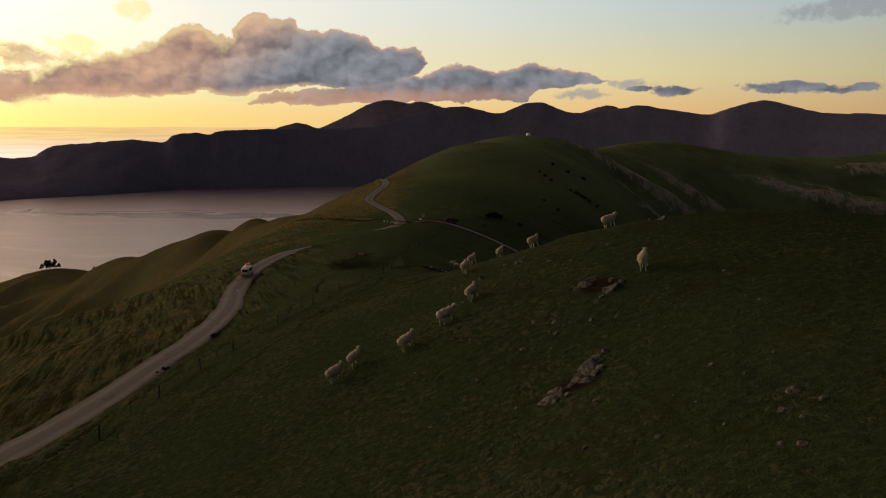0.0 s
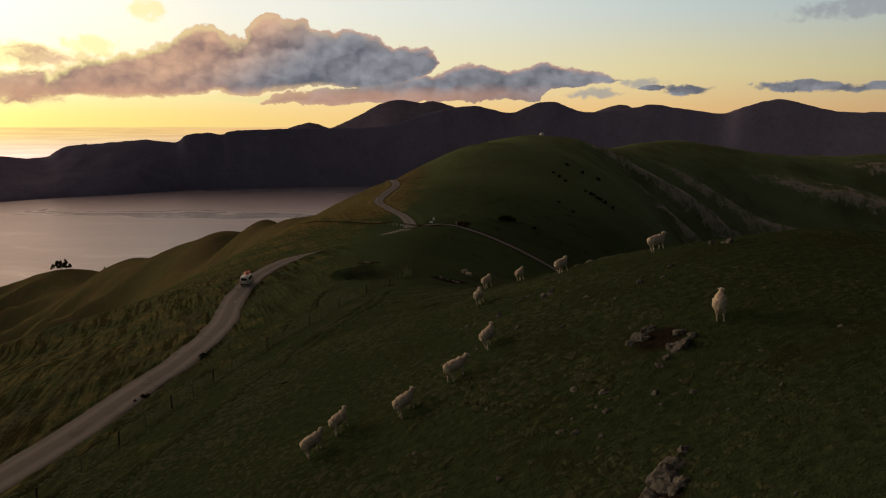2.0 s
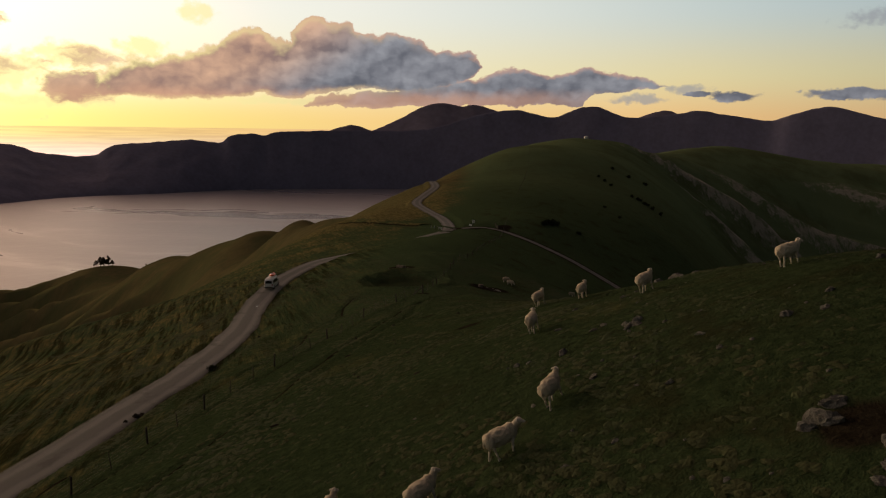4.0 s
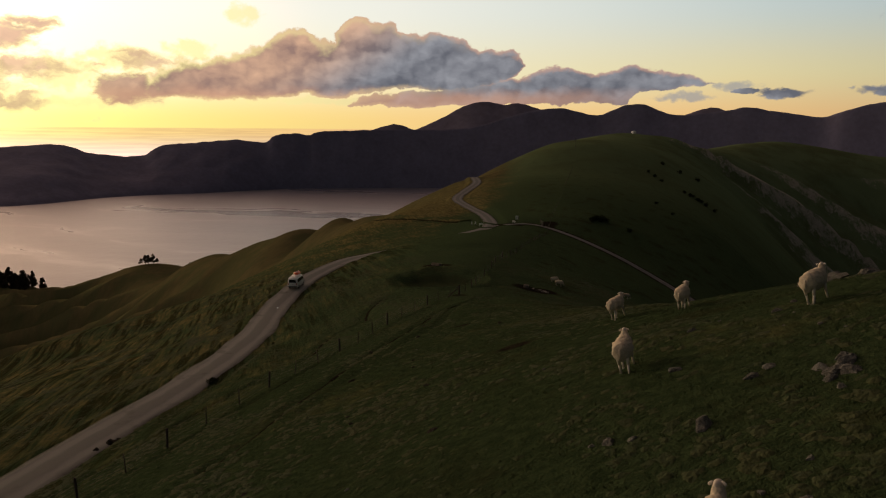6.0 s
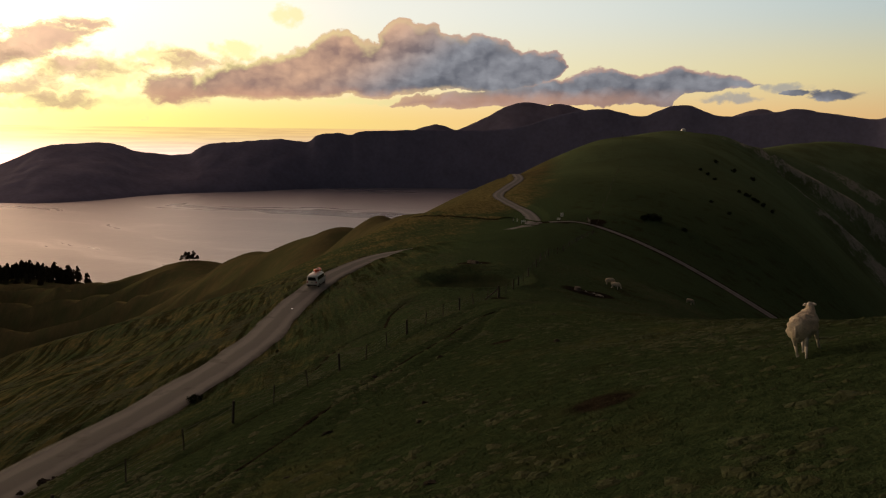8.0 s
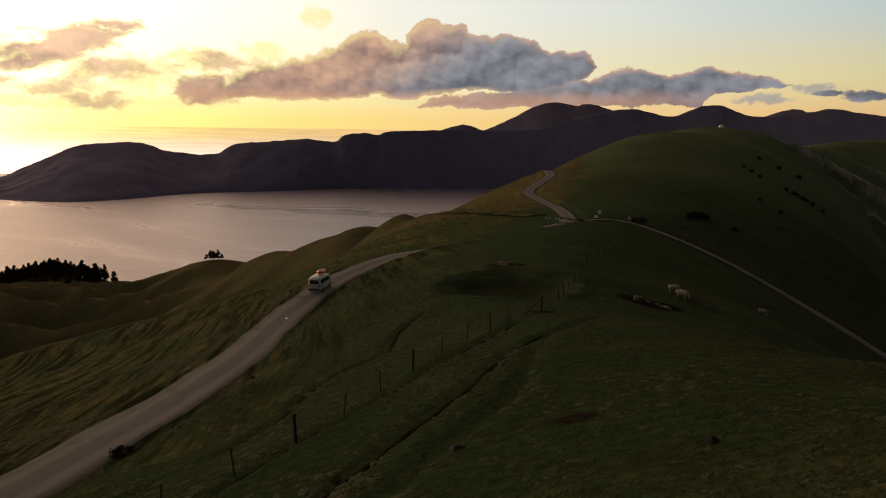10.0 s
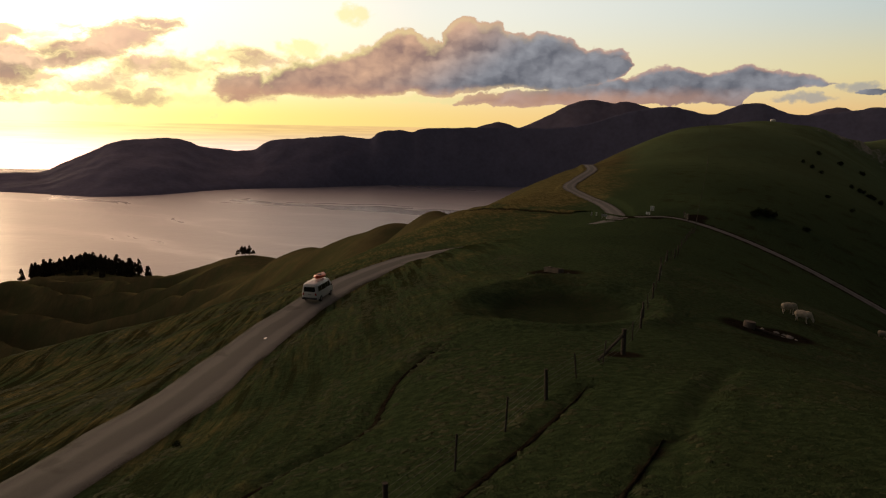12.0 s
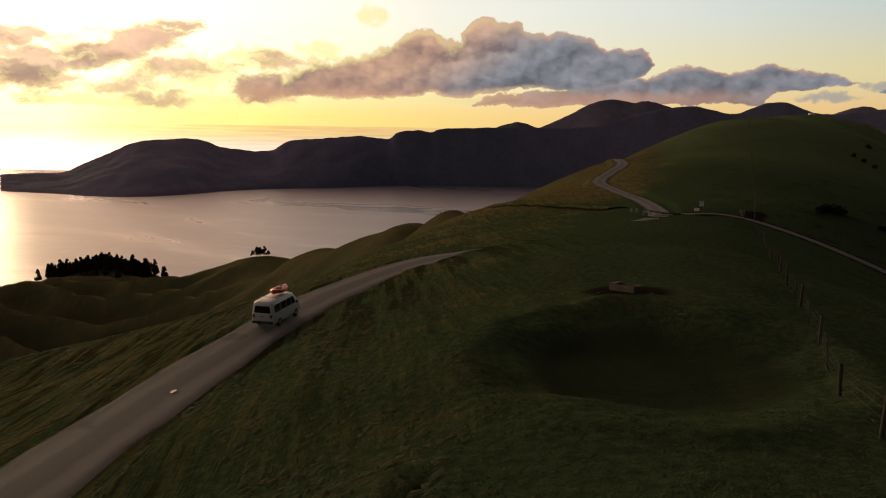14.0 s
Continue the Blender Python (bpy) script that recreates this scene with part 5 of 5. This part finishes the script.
def shed(x, y, w, heading):
    base = tagged(new("shed"), "small white shed on the far spur", "shed", "sheds on the spur")
    bm = bmesh.new()
    box(bm, (0, 0, 0.9), (w, w * 0.7, 2.2), 0.03)
    part("wall", bm, WHITE_PAINT, base)
    bm = bmesh.new()
    a = [bm.verts.new(p) for p in ((-w * 0.55, -w * 0.42, 2.0), (w * 0.55, -w * 0.42, 2.0), (w * 0.55, w * 0.42, 2.0), (-w * 0.55, w * 0.42, 2.0), (-w * 0.55, 0, 2.9), (w * 0.55, 0, 2.9))]
    for f in ((0, 1, 5, 4), (3, 4, 5, 2), (0, 4, 3), (1, 2, 5), (0, 3, 2, 1)):
        bm.faces.new([a[k] for k in f])
    part("roof", bm, ROOF_GREY, base)
    base.matrix_basis = lean(x, y, heading, 0.1)


shed(-628, 1082, 3.4, 20)
shed(-622, 1084, 2.6, 60)


# ---- trees and shrubs ----
def leaf_cloud(bm, rnd, count, place, size):
    """Many small leaf sprays; place gives a point and the outward way."""
    for _ in range(count):
        p, n = place(rnd)
        u = Vector((rnd.uniform(-1, 1), rnd.uniform(-1, 1), rnd.uniform(-1, 1))).cross(n)
        if u.length < 1e-3:
            continue
        u.normalize()
        w = n.cross(u).normalized()
        s = size * rnd.uniform(0.6, 1.4)
        tip = (n * 0.9 + w * rnd.uniform(-0.6, 0.6)) * s
        a, b, c, d = p - u * s * 0.45, p + u * s * 0.45, p + tip + u * s * 0.2, p + tip - u * s * 0.25
        bm.faces.new([bm.verts.new(q) for q in (a, b, c, d)])


def pine(tall, wide, seed, label):
    rnd = random.Random(seed)
    base = tagged(new("pine_tree"), label, "tree", "pines on the spur")
    bm = bmesh.new()
    bar(bm, (0, 0, -1.0), (0.02 * tall, 0, tall * 0.95), tall * 0.022, tall * 0.004, 7)
    for k in range(8):
        z = tall * (0.2 + 0.08 * k)
        a = k * 2.4
        r = wide * (1 - z / tall) * 0.8
        bar(bm, (0, 0, z), (r * math.cos(a), r * math.sin(a), z + r * 0.3), tall * 0.006, tall * 0.002, 5)
    part("trunk", bm, BARK, base)
    bm = bmesh.new()
    lobes = [(rnd.uniform(0, 6.28), rnd.uniform(0.15, 0.95)) for _ in range(16)]

    def place(r):
        a0, f0 = lobes[r.randrange(16)]
        f = min(1.0, max(0.08, f0 + r.gauss(0, 0.05)))
        a = a0 + r.gauss(0, 0.5)
        rad = wide * (1 - f) ** 0.75 * r.uniform(0.25, 1.05) * (0.75 + 0.25 * math.sin(a * 2 + seed))
        n = Vector((math.cos(a), math.sin(a), 0.45)).normalized()
        return Vector((rad * math.cos(a), rad * math.sin(a), tall * (0.1 + 0.9 * f))), n
    leaf_cloud(bm, rnd, 1500, place, tall * 0.055)
    part("crown", bm, PINE_LEAF, base)
    return base


def shrub(r, seed, label, group, mat=GORSE):
    rnd = random.Random(seed)
    base = tagged(new("shrub"), label, "shrub", group)
    bm = bmesh.new()
    for k in range(6):
        a = k * 1.1
        bar(bm, (0, 0, -0.2), (r * 0.6 * math.cos(a), r * 0.6 * math.sin(a), r * 0.8), r * 0.06, r * 0.02, 5)
    part("stems", bm, BARK, base)
    bm = bmesh.new()
    lobes = [Vector((rnd.uniform(-0.6, 0.6), rnd.uniform(-0.6, 0.6), rnd.uniform(0.25, 0.75))) * r for _ in range(7)]

    def place(q):
        n = Vector((q.gauss(0, 1), q.gauss(0, 1), q.gauss(0.2, 1))).normalized()
        return lobes[q.randrange(7)] + n * r * 0.45 * q.uniform(0.5, 1.05), n
    leaf_cloud(bm, rnd, 320, place, r * 0.2)
    part("leaves", bm, mat, base)
    return base


def spread(protos, spots):
    fresh = list(protos)
    for k, (x, y, heading, size) in enumerate(spots):
        i = k % len(protos)
        ob = fresh[i] if fresh[i] is not None else copy_thing(protos[i], Matrix())
        fresh[i] = None
        ob.matrix_basis = Matrix.Translation((x, y, height(x, y))) @ Matrix.Rotation(radians(heading), 4, "Z") @ Matrix.Scale(size, 4)


woods = random.Random(9)
spread([pine(24 + 2.5 * k, 6.5 + 0.7 * k, 30 + k, "dark pine tree in a dense stand on the headland") for k in range(4)],
       [(-925 + woods.uniform(-95, 95), 1250 + woods.gauss(0, 26), woods.uniform(0, 360), woods.uniform(0.55, 1.0)) for _ in range(210)])
spread([pine(12 + 1.5 * k, 5.6, 50 + k, "dark pine tree in a small group on the grassy spur") for k in range(3)],
       [(-486 + dx, 993 + dy, 40 * dx, s) for dx, dy, s in ((0, 0, 1.0), (-5, 2, 0.95), (5, 3, 0.9), (-10, 0, 0.7), (9, 5, 0.6), (40, 34, 0.55), (44, 37, 0.75), (2, -3, 0.8))])
spread([shrub(0.95, 70 + k, "dark rounded shrub on the shaded green hillside", "shrubs on the hill") for k in range(3)],
       [(x, y, 57 * k, s) for k, (x, y, s) in enumerate([(21, 274, 1.2), (22.6, 275, 1.3), (19.6, 271.8, 1.2), (23.8, 275.4, 1.0), (20.2, 273.4, 0.9), (22, 272.8, 0.9), (30.4, 273.5, 0.9), (55.1, 418, 1.0), (57.3, 412.7, 1.1), (59.3, 407, 1.0),
        (67.9, 398.7, 1.1), (70.4, 397.5, 1.2), (73.4, 395.5, 1.3), (76.6, 393.7, 1.3), (75, 396, 1.0), (72, 399, 0.9), (65.4, 444.6, 1.3), (73.2, 441.2, 1.4), (83, 446.6, 1.5), (80, 392, 1.2), (46, 330, 0.8), (50, 320, 0.8)])])
spread([shrub(0.45, 90, "small dark bush at the gravel road's edge", "bushes by the road")], [(-25.4, 109.5, 0, 1.0), (-25.2, 110.2, 90, 0.6), (-24.6, 124, 30, 0.5)])


# ---- tussock grass ----
def tussocks(count, seed, x0, x1, y0, y1, small, large):
    """Low rounded tufts of grass, each a little uneven cone."""
    rnd = np.random.RandomState(seed)
    x, y = rnd.uniform(x0, x1, count * 2), y0 + (y1 - y0) * rnd.uniform(0, 1, count * 2) ** 1.1
    u, v = x * 0.93 + y * 0.37, (y * 0.93 - x * 0.37) * 0.3
    keep = (along(ROAD_LINE, x, y)[0] > 2.6) & (value_noise(u, v, 1.6, 21) + 0.6 * value_noise(x, y, 1.0, 22) + rnd.uniform(-0.5, 0.5, len(x)) > -0.05) & (bareness(x, y) < 0.2)
    x, y = x[keep][:count], y[keep][:count]
    n, sides = len(x), 6
    z = land(x, y)
    size = rnd.uniform(small, large, n) * (1 + 0.4 * value_noise(x, y, 7, 23))
    V = np.zeros((n, sides + 1, 3))
    turned = rnd.uniform(0, 6.28, n)
    for k in range(sides):
        a = turned + k * 2 * math.pi / sides
        r = size * rnd.uniform(0.7, 1.25, n)
        px, py = x + np.cos(a) * r, y + np.sin(a) * r
        V[:, k] = np.stack([px, py, z - 0.05 - 0.1 * size], 1)
    V[:, sides] = np.stack([x + rnd.uniform(-0.3, 0.3, n) * size, y + rnd.uniform(-0.3, 0.3, n) * size, z + size * rnd.uniform(0.06, 0.19, n)], 1)
    k = np.arange(n)[:, None] * (sides + 1)
    F = np.concatenate([np.stack([k[:, 0] + i, k[:, 0] + (i + 1) % sides, k[:, 0] + sides], 1) for i in range(sides)])
    me = bpy.data.meshes.new("tussock_grass")
    me.from_pydata(V.reshape(-1, 3).tolist(), [], F.tolist())
    me.polygons.foreach_set("use_smooth", [True] * len(F))
    me.materials.append(GRASS_TUFT)
    return tagged(new("tussock_grass", me), "short tufted pasture grass over the near slopes", "grass", kind="stuff")


tussocks(60000, 5, -46, 24, 27, 170, 0.10, 0.30)
tussocks(12000, 6, -105, -34, 70, 215, 0.2, 0.5)


def blades(count, seed, x0, x1, y0, y1, small, large):
    """Loose tufts of a few narrow grass blades each."""
    rnd = np.random.RandomState(seed)
    x, y = rnd.uniform(x0, x1, count * 2), y0 + (y1 - y0) * rnd.uniform(0, 1, count * 2) ** 1.15
    keep = (along(ROAD_LINE, x, y)[0] > 2.2) & (value_noise(x, y, 1.3, 25) + 0.7 * value_noise(x, y, 5.0, 26) + rnd.uniform(-0.6, 0.6, len(x)) > 0.0) & (bareness(x, y) < 0.3)
    x, y = x[keep][:count], y[keep][:count]
    n, each = len(x), 5
    z = land(x, y)
    size = rnd.uniform(small, large, n)
    V = np.zeros((n, each, 3, 3))
    for k in range(each):
        a = rnd.uniform(0, 6.28, n)
        r, w, o = size * rnd.uniform(0.3, 0.9, n), size * 0.16, size * rnd.uniform(0, 0.5, n)
        bx, by = x + np.cos(a) * o, y + np.sin(a) * o
        V[:, k, 0] = np.stack([bx - np.sin(a) * w, by + np.cos(a) * w, z - 0.04], 1)
        V[:, k, 1] = np.stack([bx + np.sin(a) * w, by - np.cos(a) * w, z - 0.04], 1)
        V[:, k, 2] = np.stack([bx + np.cos(a) * r, by + np.sin(a) * r, z + size * rnd.uniform(0.2, 0.5, n)], 1)
    me = bpy.data.meshes.new("grass_tufts")
    me.from_pydata(V.reshape(-1, 3).tolist(), [], np.arange(n * each * 3).reshape(-1, 3).tolist())
    me.materials.append(GRASS_TUFT)
    return tagged(new("grass_tufts", me), "loose tufts of dark green and straw grass blades", "grass", kind="stuff")


blades(70000, 15, -46, 24, 27, 160, 0.05, 0.12)
